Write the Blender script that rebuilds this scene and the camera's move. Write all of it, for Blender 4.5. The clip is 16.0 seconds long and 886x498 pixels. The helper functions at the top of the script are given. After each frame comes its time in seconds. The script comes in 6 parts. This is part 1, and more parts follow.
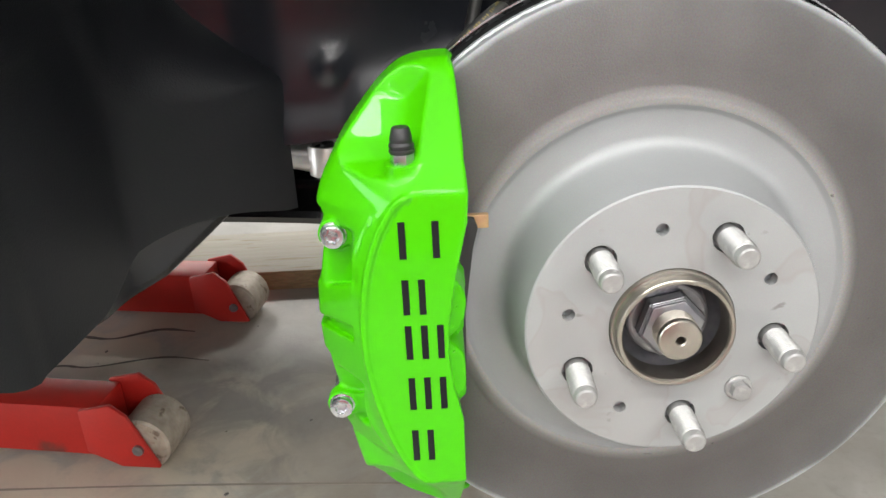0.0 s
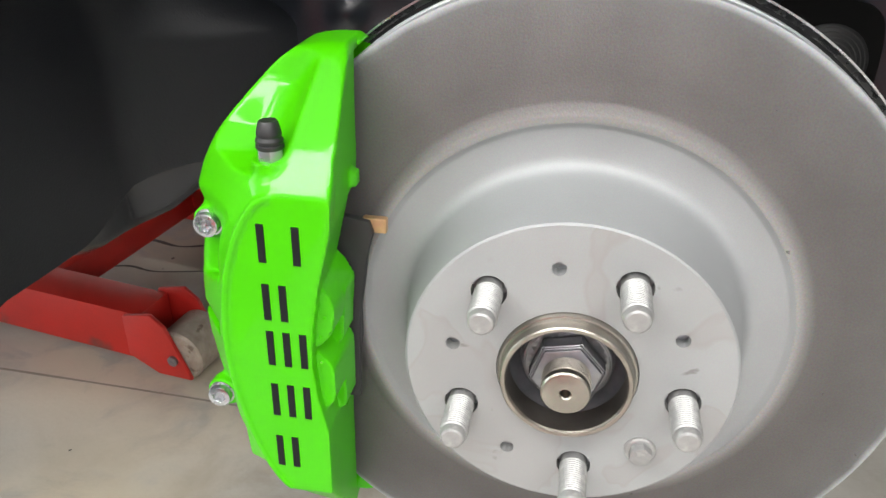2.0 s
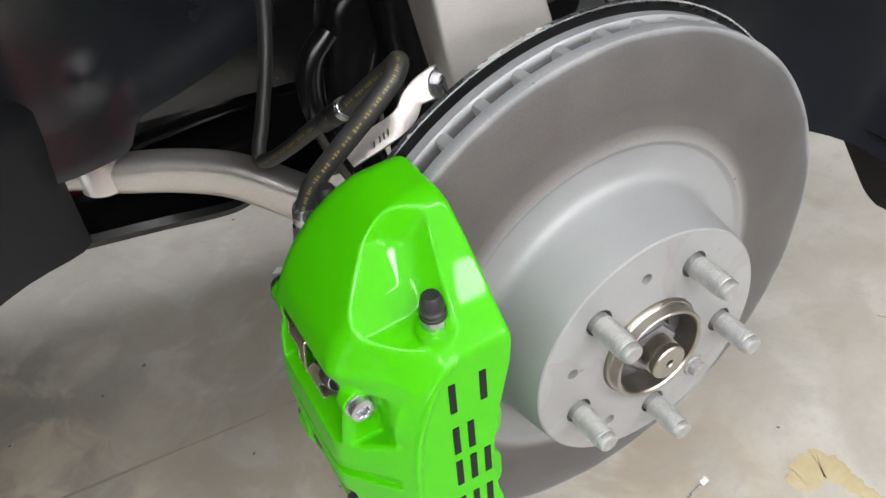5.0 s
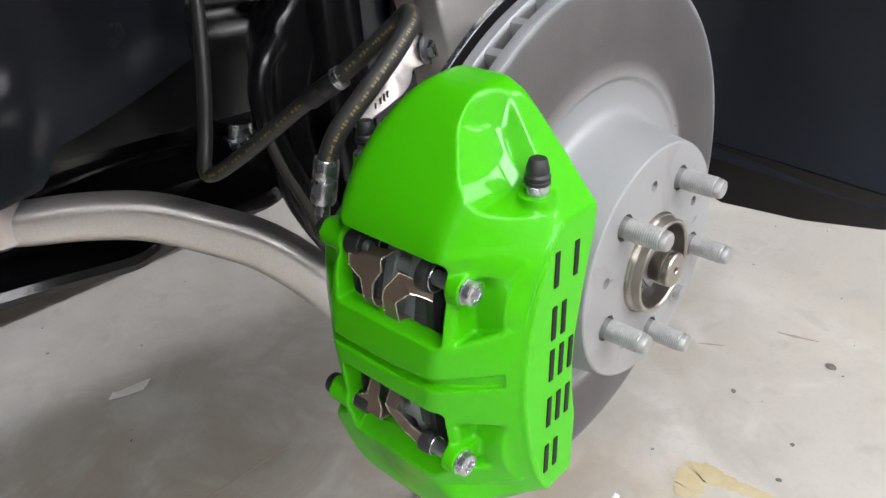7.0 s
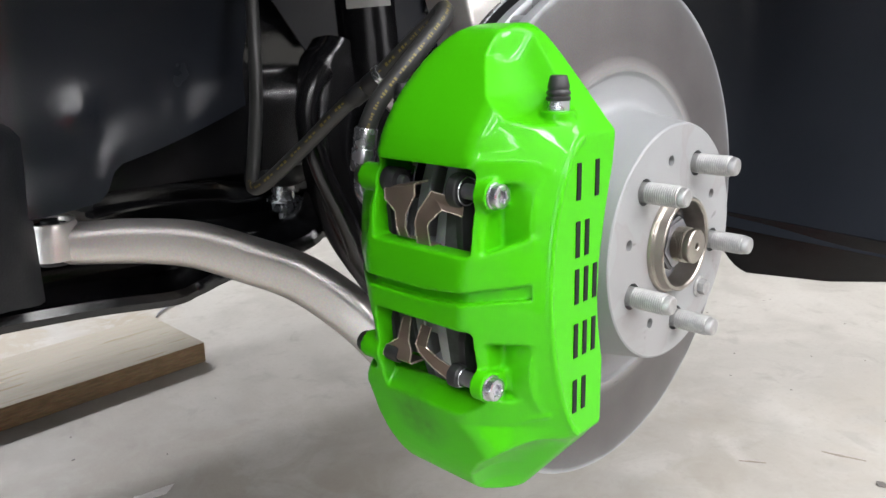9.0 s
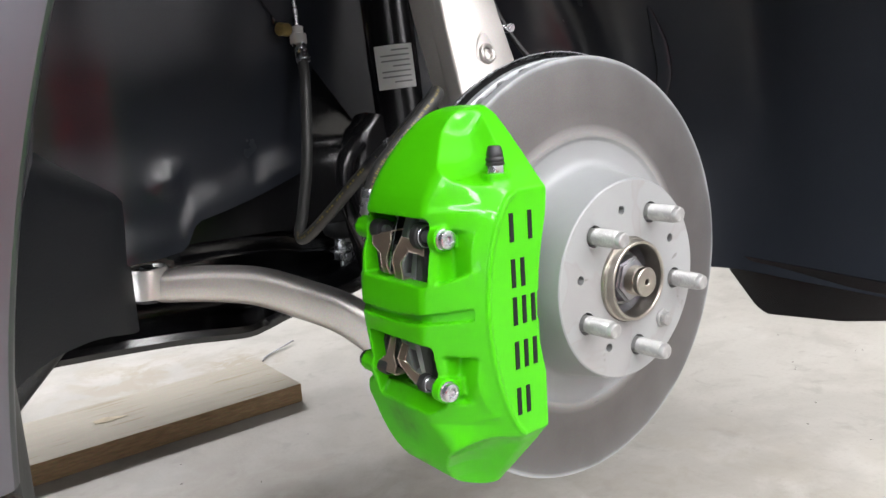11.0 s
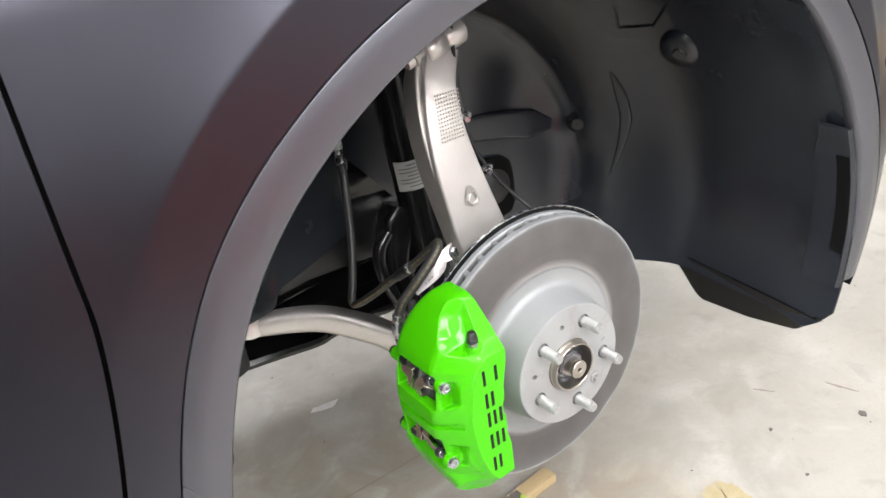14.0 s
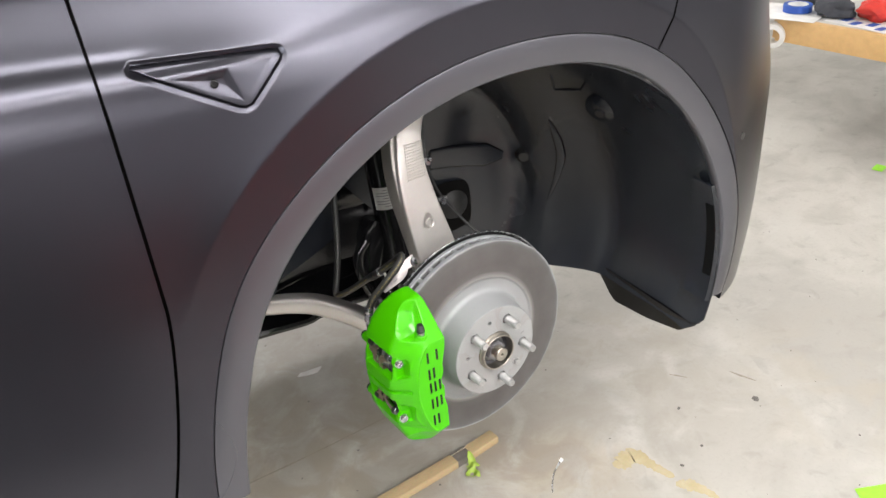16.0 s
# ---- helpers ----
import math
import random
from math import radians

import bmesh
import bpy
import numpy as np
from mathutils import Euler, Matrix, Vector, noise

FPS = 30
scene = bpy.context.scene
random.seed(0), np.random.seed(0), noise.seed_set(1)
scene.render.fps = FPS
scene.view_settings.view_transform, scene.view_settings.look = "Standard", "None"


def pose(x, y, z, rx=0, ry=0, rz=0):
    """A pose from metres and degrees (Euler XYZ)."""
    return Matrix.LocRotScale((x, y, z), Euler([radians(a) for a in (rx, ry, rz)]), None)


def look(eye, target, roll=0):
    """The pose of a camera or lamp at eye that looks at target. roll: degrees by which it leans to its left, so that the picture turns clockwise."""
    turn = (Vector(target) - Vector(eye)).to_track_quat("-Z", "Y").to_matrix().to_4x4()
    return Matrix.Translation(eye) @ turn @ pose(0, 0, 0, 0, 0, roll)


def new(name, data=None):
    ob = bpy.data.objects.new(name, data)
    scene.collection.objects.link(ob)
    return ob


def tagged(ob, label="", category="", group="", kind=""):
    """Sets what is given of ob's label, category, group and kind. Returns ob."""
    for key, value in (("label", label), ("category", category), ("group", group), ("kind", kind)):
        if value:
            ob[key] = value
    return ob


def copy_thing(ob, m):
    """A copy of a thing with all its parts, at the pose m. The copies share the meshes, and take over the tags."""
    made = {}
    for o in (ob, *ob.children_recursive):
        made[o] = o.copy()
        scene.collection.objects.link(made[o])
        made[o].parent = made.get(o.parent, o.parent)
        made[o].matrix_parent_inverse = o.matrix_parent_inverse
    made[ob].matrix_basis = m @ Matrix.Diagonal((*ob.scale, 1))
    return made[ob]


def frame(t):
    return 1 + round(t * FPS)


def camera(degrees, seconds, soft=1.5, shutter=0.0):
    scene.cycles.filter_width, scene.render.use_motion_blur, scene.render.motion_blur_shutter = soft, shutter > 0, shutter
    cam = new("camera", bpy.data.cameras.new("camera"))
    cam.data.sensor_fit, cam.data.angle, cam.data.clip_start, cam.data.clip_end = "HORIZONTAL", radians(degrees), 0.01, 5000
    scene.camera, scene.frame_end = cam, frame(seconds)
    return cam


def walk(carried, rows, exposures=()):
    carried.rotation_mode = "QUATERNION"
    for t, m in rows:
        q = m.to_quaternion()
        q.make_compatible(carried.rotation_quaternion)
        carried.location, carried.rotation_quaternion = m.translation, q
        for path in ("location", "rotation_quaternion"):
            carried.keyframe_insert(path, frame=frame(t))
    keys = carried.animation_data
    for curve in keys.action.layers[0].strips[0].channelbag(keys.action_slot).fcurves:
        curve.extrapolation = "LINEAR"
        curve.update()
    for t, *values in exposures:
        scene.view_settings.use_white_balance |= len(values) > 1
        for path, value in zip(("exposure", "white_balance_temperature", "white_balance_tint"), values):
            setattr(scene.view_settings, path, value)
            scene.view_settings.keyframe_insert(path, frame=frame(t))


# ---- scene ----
cam = camera(58.2, 16.0)
PATH = [
    (0, (-0.121, -0.378, 0.82), (-0.129, 1.45, 0.009), -2.8),
    (0.5, (-0.092, -0.368, 0.824), (-0.193, 1.448, -0.008), -1.9),
    (1, (-0.061, -0.348, 0.826), (-0.246, 1.445, -0.041), -0.8),
    (1.5, (-0.034, -0.323, 0.825), (-0.292, 1.438, -0.087), 0.3),
    (2, (-0.007, -0.317, 0.838), (-0.307, 1.411, -0.122), 0.9),
    (2.5, (-0.002, -0.311, 0.855), (-0.294, 1.396, -0.145), 0.8),
    (3, (-0.02, -0.299, 0.878), (-0.281, 1.398, -0.148), 0.3),
    (3.2, (-0.035, -0.294, 0.888), (-0.259, 1.404, -0.145), -0.2),
    (5.3, (-0.284, -0.225, 0.96), (0.539, 1.045, -0.348), -3.8),
    (5.5, (-0.308, -0.223, 0.955), (0.606, 1.001, -0.336), -3.0),
    (6, (-0.362, -0.201, 0.938), (0.733, 0.947, -0.279), -1.5),
    (6.5, (-0.398, -0.195, 0.91), (0.811, 0.947, -0.202), -0.7),
    (7, (-0.423, -0.197, 0.865), (0.869, 0.963, -0.128), 0.0),
    (7.5, (-0.438, -0.2, 0.829), (0.912, 0.995, -0.037), 0.1),
    (8, (-0.453, -0.209, 0.797), (0.943, 1.022, 0.063), 0.2),
    (8.2, (-0.459, -0.212, 0.785), (0.945, 1.033, 0.093), 0.2),
    (10.3, (-0.496, -0.348, 0.728), (0.762, 1.146, 0.3), -1.7),
    (10.5, (-0.494, -0.361, 0.734), (0.746, 1.152, 0.318), -2.1),
    (11, (-0.488, -0.402, 0.765), (0.688, 1.159, 0.343), -2.9),
    (11.5, (-0.481, -0.438, 0.795), (0.633, 1.159, 0.34), -3.9),
    (12, (-0.487, -0.477, 0.823), (0.58, 1.14, 0.326), -4.6),
    (12.5, (-0.511, -0.532, 0.871), (0.512, 1.094, 0.312), -5.2),
    (13, (-0.557, -0.551, 0.899), (0.445, 1.071, 0.293), -5.7),
    (13.5, (-0.535, -0.529, 1.033), (0.455, 1.027, 0.26), -6.5),
    (14, (-0.534, -0.596, 1.203), (0.404, 0.899, 0.263), -7.8),
    (14.5, (-0.555, -0.658, 1.309), (0.369, 0.805, 0.306), -7.4),
    (15, (-0.583, -0.691, 1.35), (0.348, 0.75, 0.322), -6.5),
    (15.5, (-0.616, -0.746, 1.384), (0.318, 0.693, 0.356), -5.5),
    (16, (-0.628, -0.843, 1.41), (0.306, 0.612, 0.405), -4.7),
]
walk(cam, [(t, look(eye, target, roll)) for t, eye, target, roll in PATH],
     exposures=((0, -0.28, 6550, 9), (3, -0.28, 6500, 9), (5.5, -0.42, 6400, 11), (6.5, -0.42, 6300, 12), (8, -0.28, 6250, 12), (10.5, -0.14, 6350, 12), (12, -0.08, 6350, 12), (13, 0.06, 6350, 11), (13.5, 0.12, 6400, 11), (14.5, -0.16, 6500, 11), (16, -0.28, 6600, 11)))

# ---- world, room light ----
world = bpy.data.worlds.new("room_air")
scene.world = world
world.use_nodes = True
world.node_tree.nodes["Background"].inputs[0].default_value = (0.75, 0.8, 0.9, 1)
world.node_tree.nodes["Background"].inputs[1].default_value = 0.02


def area_lamp(x, y, z, turn, sx, sy, watts, colour=(1.0, 0.985, 0.965)):
    data = bpy.data.lights.new("area_lamp", "AREA")
    data.shape, data.size, data.size_y, data.energy, data.color = "RECTANGLE", sx, sy, watts, colour
    ob = new("area_lamp", data)
    ob.matrix_world = pose(x, y, z, 0, 0, turn)
    return ob


CEIL = 2.75
# ceiling strip lights, out of view
for lx, ly, watts in ((-2.3, -1.2, 40), (-0.8, -1.2, 48), (0.7, -1.2, 34), (2.1, -1.2, 18), (-2.4, -2.5, 62), (-0.4, -2.5, 76), (1.6, -2.5, 55), (-2.6, -4.3, 40), (0.0, -4.3, 80), (2.6, -4.3, 85), (-1.9, 4.5, 110), (0.6, 4.5, 140), (2.6, 2.6, 42), (-3.6, 1.0, 34)):
    area_lamp(lx, ly, CEIL - 0.06, 0, 1.3, 0.3, watts)


# added cool fill lamp at the west wall, lights the floor under the car
area_lamp(-5.05, 0.0, 1.05, 0, 1.8, 6.0, 380, (0.88, 0.95, 1.0)).matrix_world = look((-5.05, 0.0, 1.05), (0, 0.0, 0.9))


# ---- materials ----
def material(name, base, rough=0.5, metal=0.0, second=None, scale=20.0, mix=0.5, grain=0.1, bump=0.1, bump_scale=200.0, coat=0.0, rough_var=0.1,
             spots=None, spot_scale=6.0, spot_at=0.62, detail=6.0, stretch=(1, 1, 1), ior=1.5, spec=0.5):
    """A procedural surface: broad and fine colour variation, uneven gloss and fine relief."""
    m = bpy.data.materials.new(name)
    m.use_nodes = True
    nt = m.node_tree
    n, l = nt.nodes, nt.links
    bsdf = n["Principled BSDF"]
    bsdf.inputs["Specular IOR Level"].default_value = spec
    tc = n.new("ShaderNodeTexCoord")
    mp = n.new("ShaderNodeMapping")
    mp.inputs["Scale"].default_value = stretch
    l.new(tc.outputs["Object"], mp.inputs["Vector"])

    def noise_tex(sc, det=detail):
        t = n.new("ShaderNodeTexNoise")
        t.inputs["Scale"].default_value, t.inputs["Detail"].default_value = sc, det
        l.new(mp.outputs["Vector"], t.inputs["Vector"])
        return t

    broad, fine = noise_tex(scale), noise_tex(bump_scale, 4.0)
    ramp = n.new("ShaderNodeValToRGB")
    ramp.color_ramp.elements[0].position, ramp.color_ramp.elements[1].position = 0.5 - mix / 2, 0.5 + mix / 2
    second = second or tuple(c * 0.75 for c in base)
    ramp.color_ramp.elements[0].color, ramp.color_ramp.elements[1].color = (*second, 1), (*base, 1)
    l.new(broad.outputs["Fac"], ramp.inputs["Fac"])
    colour = ramp.outputs["Color"]
    if spots:
        sp = noise_tex(spot_scale)
        r2 = n.new("ShaderNodeValToRGB")
        r2.color_ramp.elements[0].position, r2.color_ramp.elements[1].position = spot_at, spot_at + 0.06
        l.new(sp.outputs["Fac"], r2.inputs["Fac"])
        mx = n.new("ShaderNodeMix")
        mx.data_type = "RGBA"
        mx.inputs["B"].default_value = (*spots, 1)
        l.new(r2.outputs["Color"], mx.inputs["Factor"])
        l.new(colour, mx.inputs["A"])
        colour = mx.outputs["Result"]
    g = n.new("ShaderNodeMix")
    g.data_type, g.blend_type = "RGBA", "OVERLAY"
    g.inputs["Factor"].default_value = grain
    l.new(colour, g.inputs["A"])
    l.new(fine.outputs["Color"], g.inputs["B"])
    l.new(g.outputs["Result"], bsdf.inputs["Base Color"])
    mr = n.new("ShaderNodeMapRange")
    mr.inputs["To Min"].default_value, mr.inputs["To Max"].default_value = max(0.02, rough - rough_var), min(1, rough + rough_var)
    l.new(broad.outputs["Fac"], mr.inputs["Value"])
    l.new(mr.outputs["Result"], bsdf.inputs["Roughness"])
    bsdf.inputs["Metallic"].default_value = metal
    bsdf.inputs["IOR"].default_value = ior
    if coat:
        bsdf.inputs["Coat Weight"].default_value, bsdf.inputs["Coat Roughness"].default_value = coat, 0.04
    if bump:
        b = n.new("ShaderNodeBump")
        b.inputs["Strength"].default_value, b.inputs["Distance"].default_value = bump, 0.001
        l.new(fine.outputs["Fac"], b.inputs["Height"])
        l.new(b.outputs["Normal"], bsdf.inputs["Normal"])
    return m


GREEN = material("green_caliper_paint", (0.054, 0.430, 0.0006), 0.45, 0, (0.050, 0.405, 0.0005), 30, coat=0.34, spec=0.10, bump=0.03, bump_scale=500, grain=0.03, rough_var=0.05)
DECAL = material("dark_decal", (0.008, 0.009, 0.010), 0.5, spec=0.2, bump=0.02)


def ring_material(name, stops, rough, metal, grain):
    """Wear in rings round the axle, with cloudy rust-brown staining."""
    m = material(name, (0.5, 0.5, 0.5), rough, metal, (0.5, 0.5, 0.5), 14, bump=0.12, bump_scale=900, grain=grain)
    nt = m.node_tree
    n, l = nt.nodes, nt.links
    tc = n.new("ShaderNodeTexCoord")
    flat = n.new("ShaderNodeVectorMath")
    flat.operation = "MULTIPLY"
    flat.inputs[1].default_value = (1, 0, 1)
    l.new(tc.outputs["Object"], flat.inputs[0])
    cloud = n.new("ShaderNodeTexNoise")
    cloud.inputs["Scale"].default_value, cloud.inputs["Detail"].default_value = 22, 8
    l.new(tc.outputs["Object"], cloud.inputs["Vector"])
    length = n.new("ShaderNodeVectorMath")
    length.operation = "LENGTH"
    l.new(flat.outputs["Vector"], length.inputs[0])
    shift = n.new("ShaderNodeMath")
    shift.operation = "MULTIPLY_ADD"
    shift.inputs[1].default_value = 0.006
    l.new(cloud.outputs["Fac"], shift.inputs[0])
    l.new(length.outputs["Value"], shift.inputs[2])
    span = n.new("ShaderNodeMapRange")
    span.inputs["From Min"].default_value, span.inputs["From Max"].default_value = 0.083, 0.183
    l.new(shift.outputs["Value"], span.inputs["Value"])
    ramp = n.new("ShaderNodeValToRGB")
    els = ramp.color_ramp.elements
    while len(els) < len(stops):
        els.new(0.5)
    for e, (r, c) in zip(els, stops):
        e.position, e.color = (r - 0.08) / 0.1, (*c, 1)
    l.new(span.outputs["Result"], ramp.inputs["Fac"])
    blot = n.new("ShaderNodeMix")
    blot.data_type, blot.blend_type = "RGBA", "OVERLAY"
    blot.inputs["Factor"].default_value = 0.28
    l.new(ramp.outputs["Color"], blot.inputs["A"])
    l.new(cloud.outputs["Fac"], blot.inputs["B"])
    for link in list(l):
        if link.to_node.type == "MIX" and link.to_socket.name == "A" and link.from_node.type == "VALTORGB" and link.from_node is not ramp:
            l.new(blot.outputs["Result"], link.to_socket)
            break
    return m


DISC = ring_material("swept_iron", [(0.08, (0.253, 0.258, 0.264)), (0.110, (0.290, 0.292, 0.294)), (0.1135, (0.300, 0.298, 0.296)), (0.1175, (0.205, 0.198, 0.196)), (0.122, (0.130, 0.122, 0.121)), (0.136, (0.112, 0.105, 0.104)), (0.158, (0.118, 0.112, 0.111)), (0.1685, (0.124, 0.120, 0.120)), (0.1735, (0.140, 0.139, 0.141)), (0.1765, (0.342, 0.358, 0.371))], 0.50, 0.5, 0.30)
HAT = material("grey_disc_coating", (0.305, 0.315, 0.322), 0.55, 0.25, (0.272, 0.28, 0.285), 25, bump=0.1, bump_scale=1500, grain=0.15)


def stained(m, colour, scale, at, soft, strength, line=None):
    """Adds oily stains with a drying edge over a material's colour."""
    nt = m.node_tree
    N, L = nt.nodes.new, nt.links.new
    slot = nt.nodes["Principled BSDF"].inputs["Base Color"]
    under = slot.links[0].from_socket
    tc, no, ramp, mix = N("ShaderNodeTexCoord"), N("ShaderNodeTexNoise"), N("ShaderNodeValToRGB"), N("ShaderNodeMix")
    no.inputs["Scale"].default_value, no.inputs["Detail"].default_value, no.inputs["Distortion"].default_value = scale, 3, 0.6
    L(tc.outputs["Object"], no.inputs["Vector"])
    els = ramp.color_ramp.elements
    els[0].position, els[0].color = at, (0, 0, 0, 1)
    els[1].position, els[1].color = at + soft, (strength, strength, strength, 1)
    if line:
        for where, v in ((at + soft * 0.5, line), (at + soft * 0.9, strength)):
            e = els.new(where)
            e.color = (v, v, v, 1)
    L(no.outputs["Fac"], ramp.inputs["Fac"])
    mix.data_type = "RGBA"
    mix.inputs["B"].default_value = (*colour, 1)
    L(ramp.outputs["Color"], mix.inputs["Factor"])
    L(under, mix.inputs["A"])
    L(mix.outputs["Result"], slot)
    return m




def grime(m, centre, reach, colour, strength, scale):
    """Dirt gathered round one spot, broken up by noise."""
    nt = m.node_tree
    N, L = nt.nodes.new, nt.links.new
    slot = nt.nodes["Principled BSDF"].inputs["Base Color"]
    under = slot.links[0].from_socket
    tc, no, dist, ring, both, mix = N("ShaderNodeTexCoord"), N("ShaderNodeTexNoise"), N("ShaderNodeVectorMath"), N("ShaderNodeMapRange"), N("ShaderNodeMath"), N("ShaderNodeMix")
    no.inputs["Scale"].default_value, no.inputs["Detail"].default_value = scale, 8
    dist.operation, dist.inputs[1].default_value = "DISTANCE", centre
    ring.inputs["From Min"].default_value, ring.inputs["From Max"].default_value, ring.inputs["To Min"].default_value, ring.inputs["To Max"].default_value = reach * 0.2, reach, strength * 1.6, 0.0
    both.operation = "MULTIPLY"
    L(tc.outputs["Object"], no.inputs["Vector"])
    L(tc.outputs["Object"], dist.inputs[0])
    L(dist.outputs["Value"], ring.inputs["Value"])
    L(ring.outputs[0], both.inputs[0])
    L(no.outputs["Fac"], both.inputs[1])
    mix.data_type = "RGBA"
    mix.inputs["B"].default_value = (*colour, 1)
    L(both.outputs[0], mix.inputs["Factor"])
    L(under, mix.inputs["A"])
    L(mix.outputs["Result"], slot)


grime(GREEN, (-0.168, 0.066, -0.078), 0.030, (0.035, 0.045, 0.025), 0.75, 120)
stained(DISC, (0.05, 0.047, 0.045), 130, 0.735, 0.03, 0.7)
HATFACE = material("grey_hat_face", (0.325, 0.335, 0.338), 0.50, 0.25, (0.295, 0.303, 0.305), 25, bump=0.08, bump_scale=1500, grain=0.12)
stained(HATFACE, (0.275, 0.258, 0.250), 15, 0.53, 0.04, 0.30, 0.55)
stained(HATFACE, (0.12, 0.11, 0.105), 55, 0.68, 0.05, 0.6)
STUD = material("zinc_stud", (0.37, 0.37, 0.368), 0.42, 0.55, (0.30, 0.30, 0.298), 200, bump=0.1, bump_scale=1500)
stained(STUD, (0.62, 0.62, 0.60), 170, 0.54, 0.10, 0.25)
STEEL = material("machined_steel", (0.44, 0.41, 0.365), 0.34, 1.0, (0.33, 0.305, 0.27), 60, bump=0.08, bump_scale=700)
BOLT = material("zinc_bolt", (0.52, 0.53, 0.55), 0.27, 0.9, (0.44, 0.45, 0.47), 120, bump=0.05)
NUT = material("dark_nut_steel", (0.33, 0.33, 0.35), 0.34, 0.85, (0.22, 0.22, 0.235), 150, bump=0.05)
FORGED = material("forged_aluminium", (0.60, 0.57, 0.55), 0.36, 0.7, (0.50, 0.475, 0.455), 14, bump=0.2, bump_scale=500, grain=0.25)
ALU = material("cast_aluminium", (0.72, 0.69, 0.66), 0.34, 0.6, (0.64, 0.61, 0.58), 22, bump=0.15, bump_scale=600, grain=0.2)
RUBBER = material("black_rubber", (0.02, 0.021, 0.022), 0.5, 0, (0.014, 0.014, 0.015), 60, bump=0.1, bump_scale=900)
HOSE = material("hose_rubber", (0.045, 0.045, 0.043), 0.42, 0, (0.03, 0.03, 0.03), 60, bump=0.1, bump_scale=900)
HOSEPRINT = material("yellow_hose_print", (0.25, 0.20, 0.055), 0.6, bump=0)
# duller copy of the liner plastic, in place of shade on the rear lower shell
SHADELINER = material("shaded_liner_plastic", (0.0150, 0.0165, 0.0195), 0.42, 0, (0.0115, 0.0128, 0.0155), 9, spec=0.28, bump=0.25, bump_scale=500, grain=0.2)
LINER = material("black_liner_plastic", (0.0160, 0.0187, 0.0245), 0.24, 0, (0.0122, 0.0143, 0.0190), 9, spec=0.50, bump=0.12, bump_scale=700, grain=0.2, spots=(0.019, 0.022, 0.027), spot_scale=3, spot_at=0.6)
CHASSIS = material("black_chassis_paint", (0.009, 0.009, 0.010), 0.20, 0, (0.006, 0.006, 0.007), 10, spec=0.5, bump=0.08, bump_scale=300)
PAINT = material("satin_dark_grey_film", (0.064, 0.064, 0.078), 0.29, 0.9, (0.059, 0.059, 0.072), 3, bump=0.03, bump_scale=2500, grain=0.08, rough_var=0.03)
FLARE = material("grey_flare_film", (0.130, 0.131, 0.149), 0.36, 0.80, (0.121, 0.122, 0.139), 3, bump=0.05, bump_scale=2500, grain=0.1, rough_var=0.04)
GAP = material("shut_line_black", (0.004, 0.004, 0.004), 0.8, spec=0.1, bump=0)
CLIP = material("bronze_spring_steel", (0.23, 0.185, 0.145), 0.36, 0.55, (0.17, 0.135, 0.105), 60, bump=0.05)
EDGE = material("bare_spring_edge", (0.72, 0.64, 0.54), 0.25, 0.7, (0.55, 0.47, 0.38), 300, bump=0.05)
COPPER = material("copper_tab", (0.62, 0.40, 0.22), 0.4, 0.7, (0.5, 0.32, 0.18), 200, bump=0.05)
PAD = material("pad_compound", (0.075, 0.08, 0.08), 0.8, 0, (0.045, 0.048, 0.047), 300, bump=0.3, bump_scale=1200)
RED = material("red_jack_paint", (0.55, 0.022, 0.016), 0.4, 0, (0.42, 0.02, 0.014), 12, bump=0.08, spots=(0.22, 0.05, 0.04), spot_scale=9, spot_at=0.66)
ROLLER = material("worn_roller_steel", (0.52, 0.47, 0.40), 0.6, 0.3, (0.33, 0.28, 0.22), 60, bump=0.5, bump_scale=200, spots=(0.2, 0.16, 0.12), spot_scale=50)
WOOD = material("pale_plank_wood", (0.45, 0.42, 0.35), 0.7, 0, (0.37, 0.335, 0.265), 5, spots=(0.33, 0.28, 0.19), spot_scale=7, spot_at=0.60, bump=0.3, bump_scale=120, stretch=(1, 9, 9), grain=0.3)
WOODEND = material("dark_plank_edge", (0.34, 0.24, 0.13), 0.75, 0, (0.18, 0.12, 0.06), 30, bump=0.4, bump_scale=150, stretch=(1, 6, 6), grain=0.4)
PINE = material("pine_bench", (0.66, 0.42, 0.18), 0.5, 0, (0.56, 0.34, 0.14), 5, bump=0.2, bump_scale=90, stretch=(6, 1, 6), grain=0.3)
BATTEN = material("tan_batten_wood", (0.52, 0.40, 0.23), 0.6, 0, (0.42, 0.31, 0.17), 8, bump=0.3, bump_scale=120, stretch=(1, 9, 9), grain=0.3)
DULLPLATE = material("dull_brown_sheet_metal", (0.27, 0.245, 0.225), 0.55, 0.3, (0.15, 0.135, 0.125), 40, bump=0.1)
PAPER = material("paper_scrap", (0.83, 0.82, 0.80), 0.8, bump=0.1)
PALECHIP = material("pale_split_wood", (0.62, 0.54, 0.38), 0.7, bump=0.2, bump_scale=200)
LABELW = material("white_label", (0.62, 0.62, 0.60), 0.5, bump=0.02)
GREYINK = material("grey_print", (0.22, 0.22, 0.22), 0.6, bump=0)
PLASTIC = material("black_gloss_plastic", (0.02, 0.02, 0.021), 0.22, 0, (0.015, 0.015, 0.016), 30, bump=0.03)
LEAFFILM = material("yellow_green_film", (0.36, 0.50, 0.07), 0.45, 0, (0.25, 0.38, 0.05), 70, bump=0.1)
FILM = material("green_film_scrap", (0.30, 0.72, 0.05), 0.35, 0, (0.25, 0.6, 0.04), 60, bump=0.05)
